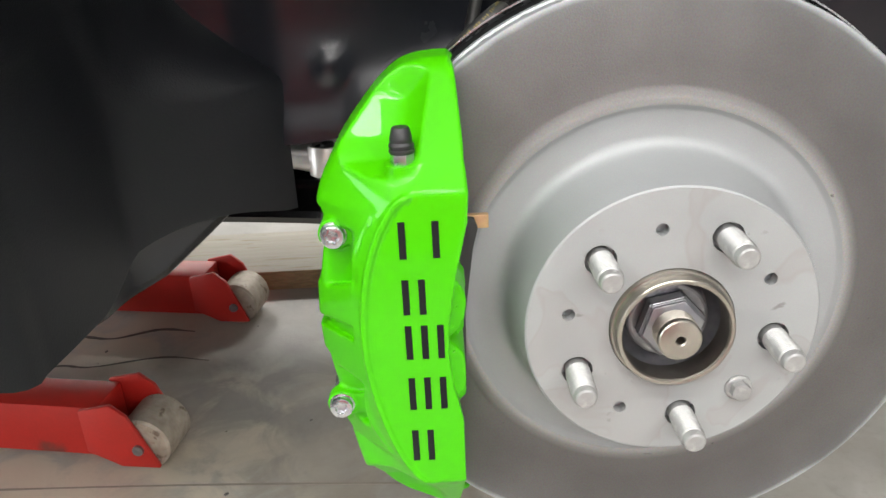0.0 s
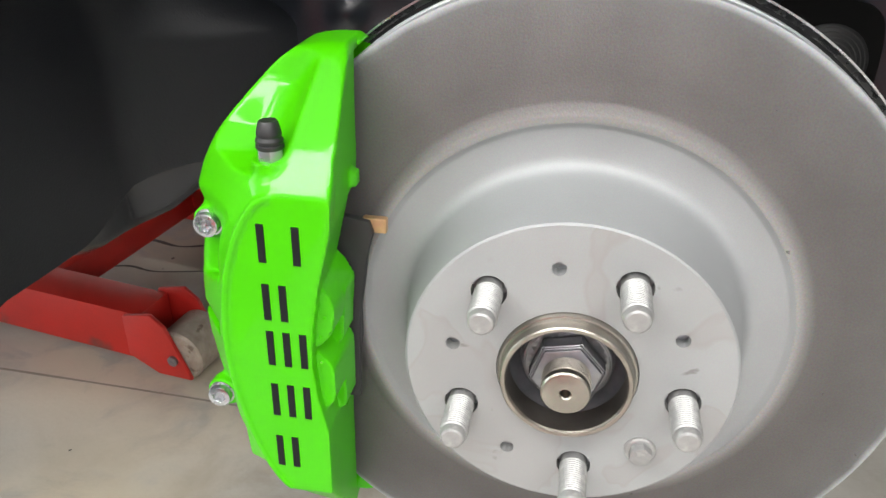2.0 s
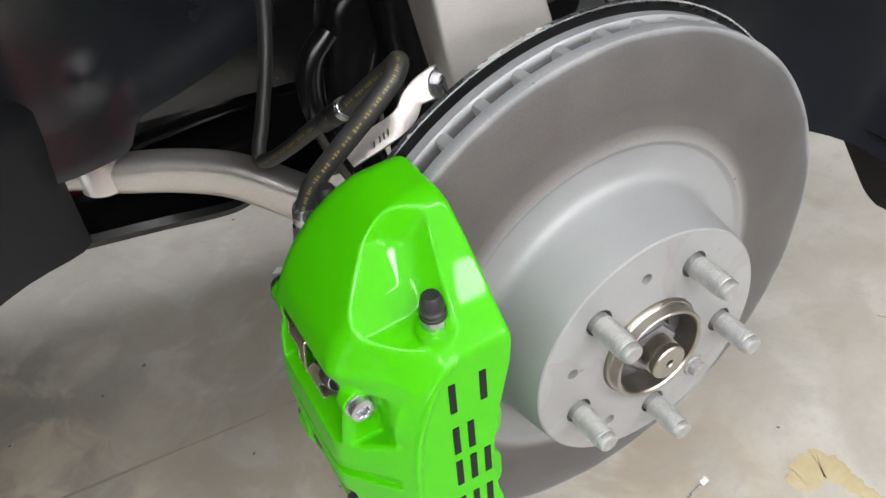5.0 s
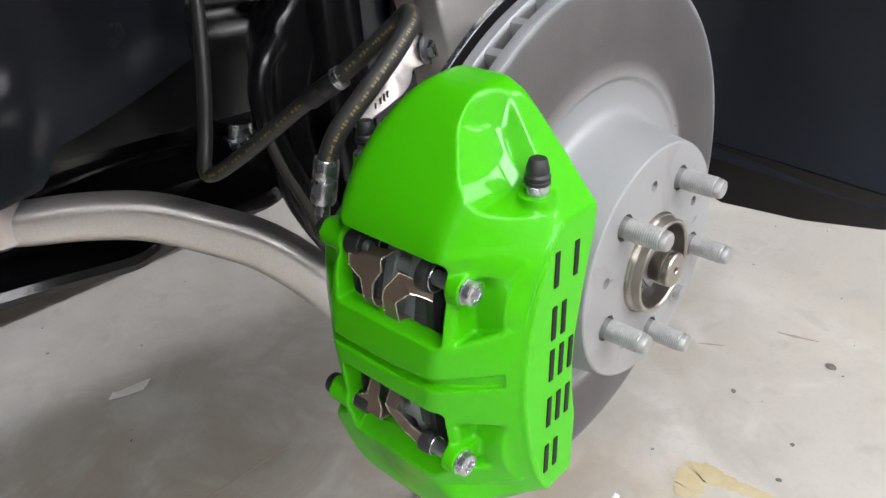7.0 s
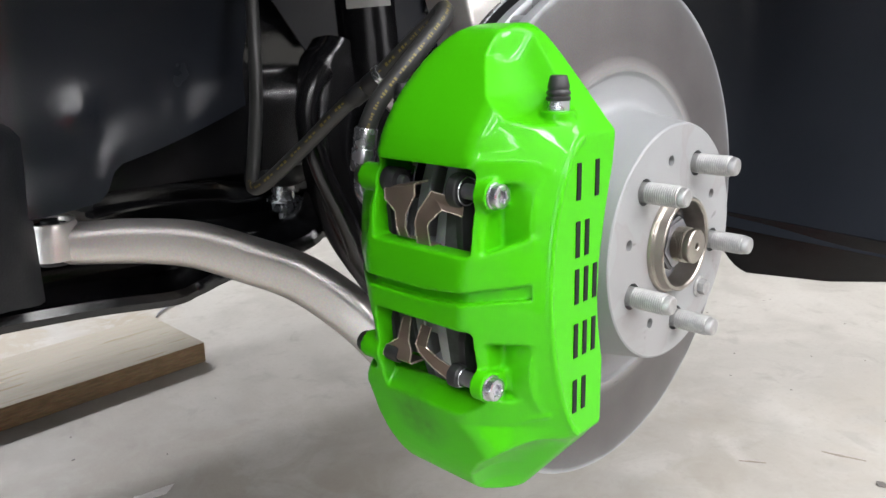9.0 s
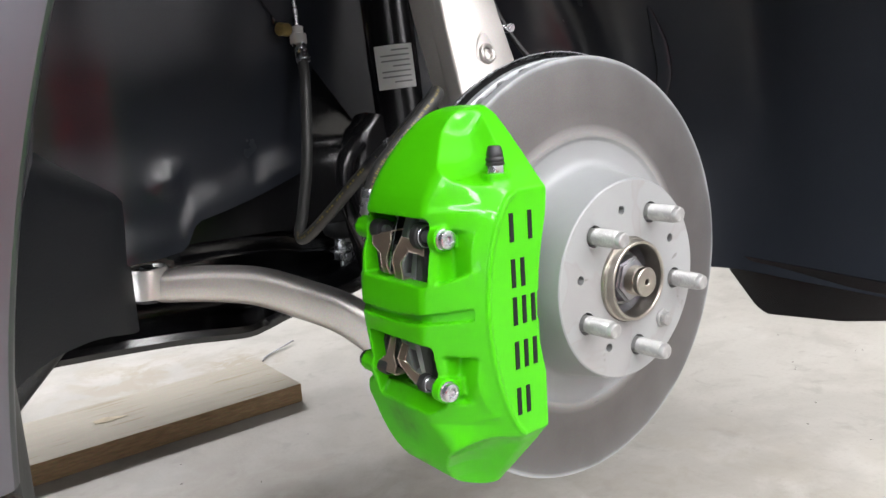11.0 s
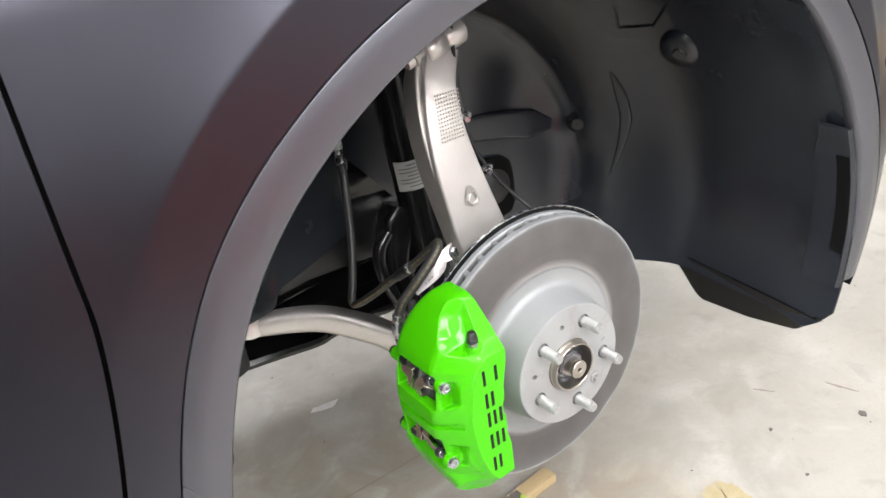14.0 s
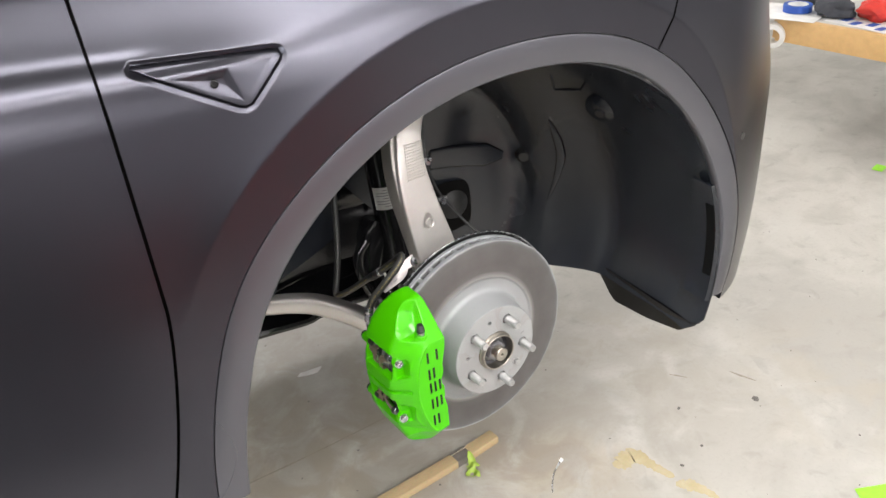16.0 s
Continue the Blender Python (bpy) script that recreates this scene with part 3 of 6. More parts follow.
def wheel_hub():
    root = thing("wheel_hub", "machined steel wheel hub with axle nut and five studs", "wheel hub", HUB)
    bm = bmesh.new()
    lathe(bm, [(0.0288, 0.012), (0.0288, -0.0082), (0.0295, -0.0094), (0.0312, -0.0096), (0.0318, -0.0090), (0.0318, -0.0035), (0.0326, -0.0022), (0.0334, -0.0020), (0.0339, -0.0012), (0.0342, 0.0007), (0.0342, 0.012)], steps=96)
    part("pilot_ring", bm, STEEL, root, "shiny machined pilot ring", sharp=25)
    bm = bmesh.new()
    lathe(bm, [(0.0290, 0.006), (0.0280, 0.010), (0.022, 0.016), (0.0, 0.016)], steps=48)
    part("hub_bore", bm, NUT, root)
    bm = bmesh.new()
    lathe(bm, [(0.034, 0.0068), (0.070, 0.0068), (0.070, 0.018), (0.045, 0.022), (0.040, 0.078), (0.0, 0.078)], steps=48)
    part("hub_flange", bm, NUT, root)
    bm = bmesh.new()
    lathe(bm, [(0.0, 0.014), (0.0205, 0.014), (0.0225, 0.014), (0.0225, 0.0085), (0.0212, 0.0075), (0.0, 0.0075)], steps=32)
    hexa = [on_circle(0.0186, 60 * k + 12) for k in range(6)]
    prism(bm, hexa, 0.0075, -0.0015, 0.0004)
    prism(bm, [(a * 0.93, b * 0.93) for a, b in hexa], -0.0013, -0.0034, 0.0009)
    part("axle_nut", bm, NUT, root, "dark grey hexagonal axle nut", sharp=25)
    bm = bmesh.new()
    prof = [(0.0112, 0.002)]
    for k in range(9):
        prof += [(0.0114, -0.0012 - 0.0012 * k), (0.0119, -0.0016 - 0.0012 * k), (0.0119, -0.0018 - 0.0012 * k), (0.0110, -0.0022 - 0.0012 * k)]
    lathe(bm, prof + [(0.0110, -0.0128), (0.0117, -0.0134), (0.0117, -0.0162), (0.0110, -0.0171), (0.0100, -0.0174), (0.0030, -0.0174), (0.0024, -0.0166), (0.0022, -0.0085), (0.0, -0.0065)], steps=48)
    part("spindle_end", bm, STEEL, root, "bright threaded axle end with a centre hole", sharp=25)
    bm = bmesh.new()
    prof = [(0.0066, 0.006), (0.0066, -0.002)]
    for k in range(15):
        prof += [(0.0070, -0.0026 - 0.0015 * k), (0.0069, -0.0030 - 0.0015 * k), (0.0061, -0.0037 - 0.0015 * k)]
    lathe(bm, prof + [(0.0061, -0.0250), (0.0064, -0.0254), (0.0061, -0.0278), (0.0056, -0.0288), (0.0047, -0.0293), (0.0, -0.0294)], steps=24)
    stud = part("wheel_stud", bm, STUD, root, "pale grey threaded wheel stud", sharp=28)
    x, z = on_circle(0.05715, PHASE + 36)
    stud.location = (x, 0, z)
    for k in range(1, 5):
        x, z = on_circle(0.05715, PHASE + 36 + 72 * k)
        o = new("wheel_stud", stud.data)
        o.parent, o.location = root, (x, 0, z)
        tagged(o, "pale grey threaded wheel stud")
    bm = bmesh.new()
    x, z = on_circle(0.0573, PHASE - 144)
    lathe(bm, [(0.0, 0.0), (0.0078, 0.0), (0.0078, -0.001), (0.0068, -0.0018), (0.0, -0.0018)], (x, 0, z), steps=24)
    prism(bm, [(x + a, z + b) for a, b in (on_circle(0.0058, 60 * k + 20) for k in range(6))], -0.0015, -0.0065, 0.0004)
    part("retaining_bolt", bm, STUD, root, "small hexagon flange bolt", sharp=25)
    return root


wheel_hub()


def rounded(pts, rounds=2):
    """Cuts the corners of a closed outline."""
    for _ in range(rounds):
        pts = [q for a, b in zip(pts, pts[1:] + pts[:1]) for q in ((a[0] * 0.75 + b[0] * 0.25, a[1] * 0.75 + b[1] * 0.25), (a[0] * 0.25 + b[0] * 0.75, a[1] * 0.25 + b[1] * 0.75))]
    return pts


ENVELOPE = rounded([(-0.105, 0.1455), (-0.134, 0.1455), (-0.149, 0.137), (-0.167, 0.116), (-0.183, 0.094), (-0.189, 0.077), (-0.189, 0.064), (-0.1915, 0.042), (-0.1945, 0.011), (-0.193, -0.022), (-0.190, -0.058), (-0.179, -0.087), (-0.168, -0.117), (-0.154, -0.135), (-0.122, -0.147), (-0.108, -0.142), (-0.1135, -0.05), (-0.1135, 0.02), (-0.108, 0.05)])
FACE = rounded([(-0.04, 0.0905), (-0.130, 0.0895), (-0.141, 0.0890), (-0.149, 0.081), (-0.157, 0.066), (-0.164, 0.043), (-0.167, 0.013), (-0.1655, -0.010), (-0.1605, -0.037), (-0.1515, -0.064), (-0.140, -0.0822), (-0.13, -0.0815), (-0.04, -0.080)])


def caliper_shape(x, y, z):
    env = d_poly(x, z, ENVELOPE)
    left = d_poly(x, z, FACE)
    right = d_poly(x, z, [(-0.30, 0.2), (-0.108, 0.2), (-0.109, 0.088), (-0.110, 0.073), (-0.1165, 0.045), (-0.121, 0.018), (-0.122, 0.0), (-0.120, -0.020), (-0.1155, -0.041), (-0.116, -0.2), (-0.30, -0.2)])
    inner = 0.128 - 0.010 * np.clip((z - 0.045) / 0.02, 0, 1) - 0.004 * np.clip((z - 0.085) / 0.02, 0, 1) + 0.001 * np.clip((z - 0.118) / 0.022, 0, 1)
    k = 0.75 + 0.40 * np.clip((np.abs(z - 0.005) - 0.078) / 0.02, 0, 1) + 0.25 * np.clip((z - 0.064) / 0.014, 0, 1) * np.clip((0.103 - z) / 0.02, 0, 1)
    n = np.sqrt(1 + k * k)
    soft = 0.003 + 0.0035 * np.clip((np.abs(z - 0.005) - 0.07) / 0.02, 0, 1)
    d = smax(env, (left - k * (y + 0.0205)) / n, soft)
    k2 = k + 0.9 * np.clip((-0.045 - z) / 0.025, 0, 1)
    d = smax(d, (left - k2 * (inner - y)) / np.sqrt(1 + k2 * k2), soft)
    d = smax(d, -(y + 0.0205), 0.0012)
    d = smax(d, y - inner, 0.002)
    rim = np.minimum(right + 0.09 * (y + 0.02), d_box(x, y, z, (-0.15, 0.10, 0.0), (0.045, 0.05, 0.16)))
    lobes = np.minimum(np.minimum(d_cyl_y(x, y, z, -0.134, 0.0255, 0.0222, -0.0135, 0.034), d_cyl_y(x, y, z, -0.134, -0.0145, 0.0222, -0.0135, 0.034)),
                       np.minimum(d_cyl_y(x, y, z, -0.134, 0.018, 0.0258, 0.004, 0.034), d_cyl_y(x, y, z, -0.134, -0.024, 0.0258, 0.004, 0.034)))
    d = smax(d, smin(rim, lobes, 0.0012), 0.0012)
    # hollow along the flank over and under the lobes, and a small lug
    d = smax(d, -np.maximum(np.hypot(x + 0.1035, y + 0.0070) - 0.0066, np.abs(z - 0.096) - 0.036), 0.0015)
    d = smax(d, -np.maximum(np.hypot(x + 0.1085, y + 0.0060) - 0.0062, np.abs(z + 0.078) - 0.030), 0.0015)
    d = smin(d, d_box(x, y, z, (-0.1130, 0.026, 0.082), (0.0035, 0.004, 0.004), 0.0015), 0.003)
    # side pockets, bolt lobes and the ribs of the bridge
    for z0, z1 in ((0.030, 0.066), (-0.055, -0.020)):
        for y0, y1 in ((-0.06, 0.0085), (0.092, 0.17)):
            pocket = d_box(x, y, z, (-0.2235, (y0 + y1) / 2, (z0 + z1) / 2), (0.055, (y1 - y0) / 2, (z1 - z0) / 2), 0.003)
            if z0 > 0 > y0:
                pocket = smax(pocket, (0.0345 - 0.47 * y - z) * 0.9, 0.002)
            d = smax(d, -pocket, 0.003)
    for cx, cz in ((-0.1795, 0.061), (-0.1845, -0.043)):
        for y0, y1 in ((0.0045, 0.0195), (0.084, 0.1025)):
            d = smin(d, d_cyl_y(x, y, z, cx, cz, 0.0083, y0, y1), 0.003)
            d = smin(d, d_box(x, y, z, (cx + 0.01, (y0 + y1) / 2, cz), (0.012, (y1 - y0) / 2, 0.006)), 0.003)
    for cz in (0.045, -0.036):
        d = smin(d, np.maximum(d_cyl_y(x, y, z, -0.1340, cz, 0.0345, -0.0095, 0.034), np.abs(x + 0.160) - 0.012), 0.0055)
    # the stepped groove round the bridge, rising towards the outer face
    groove = np.abs(z - np.interp(y, [-0.0125, 0.015, 0.045], [0.0108, 0.0066, 0.0035])) - np.interp(y, [-0.0125, 0.03], [0.0040, 0.0030])
    deep = np.interp(y, [0.0, 0.03], [0.0032, 0.0055])
    d = smax(d, -smax(smax(groove, -(d + deep), 0.001), np.maximum(-0.0130 - y, x + 0.150), 0.001), 0.001)
    # beads over and under the windows
    for a, b in (((-0.1715, 0.011, 0.0815), (-0.1580, -0.0125, 0.0735)), ((-0.1690, 0.010, -0.0705), (-0.1560, -0.0125, -0.0640))):
        d = smin(d, d_capsule(x, y, z, a, b, 0.0013), 0.003)
    # raised lip along the edge of the outer face
    d = smin(d, smax(np.hypot(left + 0.0012, y + 0.0200) - 0.0019, x + 0.136, 0.004), 0.0008)
    # the scoop round the bleed screw, and the small one at the foot
    wall = (y - np.interp(z, [0.090, 0.106, 0.113, 0.126, 0.140, 0.160], [0.001, 0.0145, 0.0215, 0.0300, 0.0330, 0.0340])) * 0.75
    floor_z = np.interp(y, [-0.03, -0.004, 0.006, 0.016, 0.03], [0.0935, 0.0950, 0.0985, 0.1085, 0.128])
    u = 0.780 * (x + 0.1422) - 0.623 * (y - 0.0159) - 0.055 * (z - 0.1126)
    v = 0.428 * (x + 0.1422) + 0.466 * (y - 0.0159) + 0.775 * (z - 0.1126)
    oval = ((np.abs(u) / np.where(u < 0, 0.0254, 0.06)) ** 2.4 + (np.abs(v) / 0.0338) ** 2.4) ** (1 / 2.4) - 1
    bowl = np.maximum(oval * 0.024, -(d - 0.024 * oval))
    side = ((x + 0.1255 + 0.21 * (0.141 - z)) + 0.55 * (y - 0.0256 + 0.87 * (0.141 - z))) * 0.72
    d = smax(d, -smax(smax(smax(wall, (floor_z - z) * 0.85, 0.001), side, 0.010), bowl, 0.002), 0.0010)
    low = 0.0105 - z
    wall = (y - np.interp(low, [0.088, 0.100, 0.113, 0.126, 0.140, 0.160], [-0.010, 0.008, 0.024, 0.034, 0.039, 0.041])) * 0.75
    floor_z = np.interp(y, [-0.03, -0.004, 0.006, 0.016, 0.03], [0.0915, 0.0935, 0.0965, 0.1020, 0.114])
    side = ((x + 0.1275 + 0.21 * (0.141 - low)) + 0.55 * (y - 0.0256 + 0.87 * (0.141 - low))) * 0.72
    d = smax(d, -smax(smax(wall, (floor_z - low) * 0.85, 0.004), side, 0.012), 0.0022)
    d = smin(d, np.maximum(np.hypot(x + 0.1405, y + 0.0055) - 0.0088, np.abs(z - 0.0955) - 0.0055), 0.002)
    d = smin(d, np.maximum(np.hypot(x + 0.1430, y - 0.109) - 0.0085, np.abs(z - 0.0785) - 0.0135), 0.002)
    # windows, pad space and disc slot
    for z0, z1 in ((0.0290, 0.0745), (-0.075, -0.0125)):
        hole = d_box(x, y, z, (-0.20, 0.0495, (z0 + z1) / 2), (0.06, 0.0365, (z1 - z0) / 2), 0.003)
        if z0 < 0:
            hole = smax(hole, (-0.0495 + 1.1 * (x + 0.172) - z) * 0.70, 0.003)
        d = smax(d, -hole, 0.0015)
    d = np.maximum(d, -d_box(x, y, z, (-0.128, 0.056, 0.009), (0.0515, 0.034, 0.065)))
    return np.maximum(d, -np.maximum(np.hypot(x, z) - 0.1812, np.abs(y - 0.0575) - 0.0165))


def bolt_head(bm, c, r, length, axis=(0, 1, 0)):
    """A round flanged head with a six-lobed recess."""
    a, u, w = basis(axis)
    rows = []
    for rr, h, lobe in ((r * 0.02, -length * 0.42, 0.0), (r * 0.30, -length * 0.42, 0.16), (r * 0.46, -length * 0.46, 0.17), (r * 0.50, -length * 0.94, 0.16), (r * 0.54, -length, 0.14), (r * 0.84, -length, 0.0), (r * 0.95, -length * 0.93, 0.0), (r, -length * 0.78, 0.0), (r, -0.0006, 0.0),
                        (r * 1.12, -0.0004, 0.0), (r * 1.12, 0.0014, 0.0), (r * 0.1, 0.0014, 0.0)):
        rows.append([Vector(c) + a * h + rr * (1 + lobe * math.cos(6 * t)) * (math.cos(t) * u + math.sin(t) * w) for t in (2 * math.pi * k / 48 for k in range(48))])
    return sheet(bm, rows, closed=True)


def brake_caliper():
    root = thing("brake_caliper", "glossy bright green painted brake caliper with dark lettering marks", "brake caliper", HUB)
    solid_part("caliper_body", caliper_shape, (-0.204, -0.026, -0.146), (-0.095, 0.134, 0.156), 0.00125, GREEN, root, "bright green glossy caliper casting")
    # dark marks along the outer face: plain bars
    bars = []
    for zc, rows in ((0.0655, (0, 2)), (0.0345, (0, 1)), (0.0085, (0, 1, 2)), (-0.0225, (0, 1, 2)), (-0.0555, (0, 1))):
        for k in rows:
            bars.append((-0.1425 + 0.0083 * k, zc, 0.0035, 0.0195))
    for x, z, w, h in bars:
        part("mark", box(bmesh.new(), x, -0.02075, z, w, 0.0007, h), DECAL, root, smooth=False)
    for cx, cz, y, fat in ((-0.1795, 0.061, 0.004, 1.0), (-0.1845, -0.043, 0.004, 0.72)):
        bm = bmesh.new()
        bolt_head(bm, (cx, y, cz), 0.0064, 0.0048)
        pin = part("pad_pin", bm, BOLT, root, "silver pad pin with a star-drive head", sharp=30)
        part("pin_shaft", lathe(bmesh.new(), [(0.0042, 0.0), (0.0042, 0.0220), (0.0, 0.0220)], (cx, y, cz), (0, 1, 0), 20), NUT, pin, "dark steel pin shaft", sharp=30)
        part("pin_boot", lathe(bmesh.new(), [(0.0, 0.0205), (0.0070 * fat, 0.0205), (0.0088 * fat, 0.0215), (0.0094 * fat, 0.0235), (0.0094 * fat, 0.0270), (0.0, 0.0270)], (cx, y, cz), (0, 1, 0), 28), RUBBER, pin, "black rubber boot round the pin", sharp=30)
        for ring in (0.0192, 0.0212):
            part("wire_ring", lathe(bmesh.new(), [(0.0074 * fat, ring - 0.0004), (0.0074 * fat + 0.0004, ring), (0.0074 * fat, ring + 0.0004), (0.0074 * fat - 0.0004, ring), (0.0074 * fat, ring - 0.0004)], (cx, y, cz), (0, 1, 0), 28), BOLT, pin, "thin bright wire ring")
        bm = bmesh.new()
        bolt_head(bm, (cx, 0.1035, cz), 0.0066, 0.005, (0, -1, 0))
        tail = part("pin_end", bm, RUBBER, root)
        part("pin_boot", lathe(bmesh.new(), [(0.0060 * fat, -0.0180), (0.0076 * fat, -0.0185), (0.0078 * fat, -0.0270), (0.0070 * fat, -0.0285), (0.0, -0.0285)], (cx, 0.1025, cz), (0, 1, 0), 24), RUBBER, tail, "black rubber boot round the pin", sharp=30)
        part("pin_tip", lathe(bmesh.new(), [(0.0036, -0.0280), (0.0036, -0.0310), (0.0028, -0.0325), (0.0, -0.0325)], (cx, 0.1025, cz), (0, 1, 0), 18), NUT, tail, "dull steel pin tip", sharp=30)
    for bx, by, bz in ((-0.1405, -0.0055, 0.0992), (-0.1430, 0.109, 0.0925)):
        bm = bmesh.new()
        prism(bm, [on_circle(0.0061, 60 * k + 10) for k in range(6)], 0, 0.0072, 0.0004)
        bmesh.ops.rotate(bm, matrix=Matrix.Rotation(radians(90), 3, "X"), verts=bm.verts[:])
        bmesh.ops.translate(bm, vec=(bx, by, bz), verts=bm.verts[:])
        lathe(bm, [(0.0, -0.0002), (0.0078, -0.0002), (0.0080, 0.0006), (0.0076, 0.0011), (0.0, 0.0011)], (bx, by, bz), (0, 0, 1), 28)
        screw = part("bleed_screw", bm, BOLT, root, "silver hexagon bleed screw", sharp=25)
        bm = bmesh.new()
        lathe(bm, [(0.0, 0.0068), (0.0060, 0.0068), (0.0064, 0.0074), (0.0064, 0.0087), (0.0058, 0.0091), (0.0058, 0.0096), (0.0063, 0.0101), (0.0063, 0.0112), (0.0056, 0.0120), (0.0054, 0.0126), (0.0057, 0.0132), (0.0056, 0.0146), (0.0045, 0.0190), (0.0039, 0.0197), (0.0, 0.0198)], (bx, by, bz), (0, 0, 1), 28)
        part("dust_cap", bm, RUBBER, screw, "black rubber dust cap")
    # pads and their springs, seen through the two windows
    for y0, y1, ys in ((0.0315, 0.0440, 1), (0.0710, 0.0835, -1)):
        bm = bmesh.new()
        prism(bm, [(-0.174, 0.050), (-0.178, 0.02), (-0.178, -0.02), (-0.174, -0.045), (-0.119, -0.048), (-0.114, -0.02), (-0.114, 0.02), (-0.118, 0.052)], y0, y1, 0.001)
        part("brake_pad", bm, PAD, root, "grey brake pad", sharp=30)
        yb = y0 - 0.005 if ys > 0 else y1 + 0.005
        bm = bmesh.new()
        prism(bm, [(-0.172, 0.064), (-0.181, 0.052), (-0.180, 0.030), (-0.176, 0.020), (-0.178, -0.014), (-0.181, -0.024), (-0.180, -0.040), (-0.172, -0.050), (-0.1125, -0.052), (-0.1115, 0.0), (-0.106, 0.040), (-0.103, 0.052), (-0.105, 0.058), (-0.118, 0.060)], min(yb, yb + 0.005 * ys), max(yb, yb + 0.005 * ys), 0.0006)
        part("pad_plate", bm, RUBBER, root, "black pad backing plate", sharp=30)
    part("wear_tab", box(bmesh.new(), -0.1030, 0.0318, 0.0548, 0.0125, 0.0045, 0.0080, 0.0006), COPPER, root, "copper-coloured wear tab")
    # each spring: cross lines (depth, one edge, other edge) along a bent plate
    springs = (
        ((-0.1760, 0.0800, 0.0585, 0.0560, 0.0630), (-0.1850, 0.0800, 0.0583, 0.0560, 0.0628), (-0.1870, 0.0800, 0.0572, 0.0560, 0.0617), (-0.1882, 0.0790, 0.0515, 0.0543, 0.0568), (-0.1865, 0.0725, 0.0450, 0.0640, 0.0440), (-0.1878, 0.0705, 0.0370, 0.0632, 0.0370), (-0.1862, 0.0700, 0.0312, 0.0625, 0.0312), (-0.1790, 0.0690, 0.0292, 0.0620, 0.0292)),
        ((-0.1790, 0.0555, 0.0282, 0.0440, 0.0282), (-0.1862, 0.0555, 0.0288, 0.0455, 0.0288), (-0.1878, 0.0555, 0.0410, 0.0458, 0.0405), (-0.1880, 0.0530, 0.0470, 0.0440, 0.0430), (-0.1872, 0.0425, 0.0600, 0.0352, 0.0508), (-0.1835, 0.0320, 0.0577, 0.0300, 0.0490), (-0.1815, 0.0245, 0.0554, 0.0256, 0.0474)),
        ((-0.1830, 0.0730, -0.0190, 0.0665, -0.0180), (-0.1872, 0.0740, -0.0320, 0.0650, -0.0310), (-0.1870, 0.0850, -0.0390, 0.0628, -0.0380), (-0.1890, 0.0862, -0.0445, 0.0630, -0.0435), (-0.1875, 0.0862, -0.0462, 0.0630, -0.0452), (-0.1760, 0.0862, -0.0468, 0.0630, -0.0458)),
        ((-0.1830, 0.0575, -0.0200, 0.0500, -0.0205), (-0.1880, 0.0580, -0.0310, 0.0497, -0.0310), (-0.1870, 0.0560, -0.0365, 0.0480, -0.0325), (-0.1885, 0.0430, -0.0420, 0.0390, -0.0350), (-0.1875, 0.0310, -0.0465, 0.0290, -0.0380), (-0.1810, 0.0268, -0.0450, 0.0262, -0.0385)))
    for line in springs:
        rows = [[(x, y0 + (y1 - y0) * q, z0 + (z1 - z0) * q) for q in (0, 0.35, 0.7, 1)] for x, y0, z0, y1, z1 in line]
        spring = part("pad_spring", thicken(sheet(bmesh.new(), rows), 0.0009), CLIP, root, "bronze pad spring clip", sharp=25)
        bm = bmesh.new()
        for side in (0, -1):
            pts = [Vector(r[side]) for r in rows]
            for p, q in zip(pts, pts[1:]):
                tube(bm, [p, q], 0.00042, 6, 1)
        part("cut_edge", bm, EDGE, spring, "bright cut edge of the spring")
    return root


brake_caliper()


# ---- suspension and hoses ----
def bar(bm, points, across, width, thick, corner=0.3, per=8, sides=5):
    """A bar with a rounded rectangular section along a smooth line; width and thick are functions of 0..1."""
    line, rings = smooth_path(points, per), []
    for i, p in enumerate(line):
        t = i / (len(line) - 1)
        d = (line[min(i + 1, len(line) - 1)] - line[max(i - 1, 0)]).normalized()
        a = Vector(across)
        a = (a - d * a.dot(d)).normalized()
        b = d.cross(a)
        w, h = width(t) / 2, thick(t) / 2
        r = min(w, h) * corner * 2
        ring = []
        for q, (sa, sb) in enumerate(((1, 1), (-1, 1), (-1, -1), (1, -1))):
            for k in range(sides):
                ang = math.pi / 2 * (q + k / (sides - 1))
                ring.append(p + a * (sa * (w - r) + r * math.cos(ang)) + b * (sb * (h - r) + r * math.sin(ang)))
        rings.append([bm.verts.new(v) for v in ring])
    n = len(rings[0])
    for a, b in zip(rings, rings[1:]):
        for k in range(n):
            bm.faces.new((a[k], a[(k + 1) % n], b[(k + 1) % n], b[k]))
    bm.faces.new(rings[0][::-1])
    bm.faces.new(rings[-1])
    return bm


def lerp(pairs):
    xs, ys = zip(*pairs)
    return lambda t: float(np.interp(t, xs, ys))


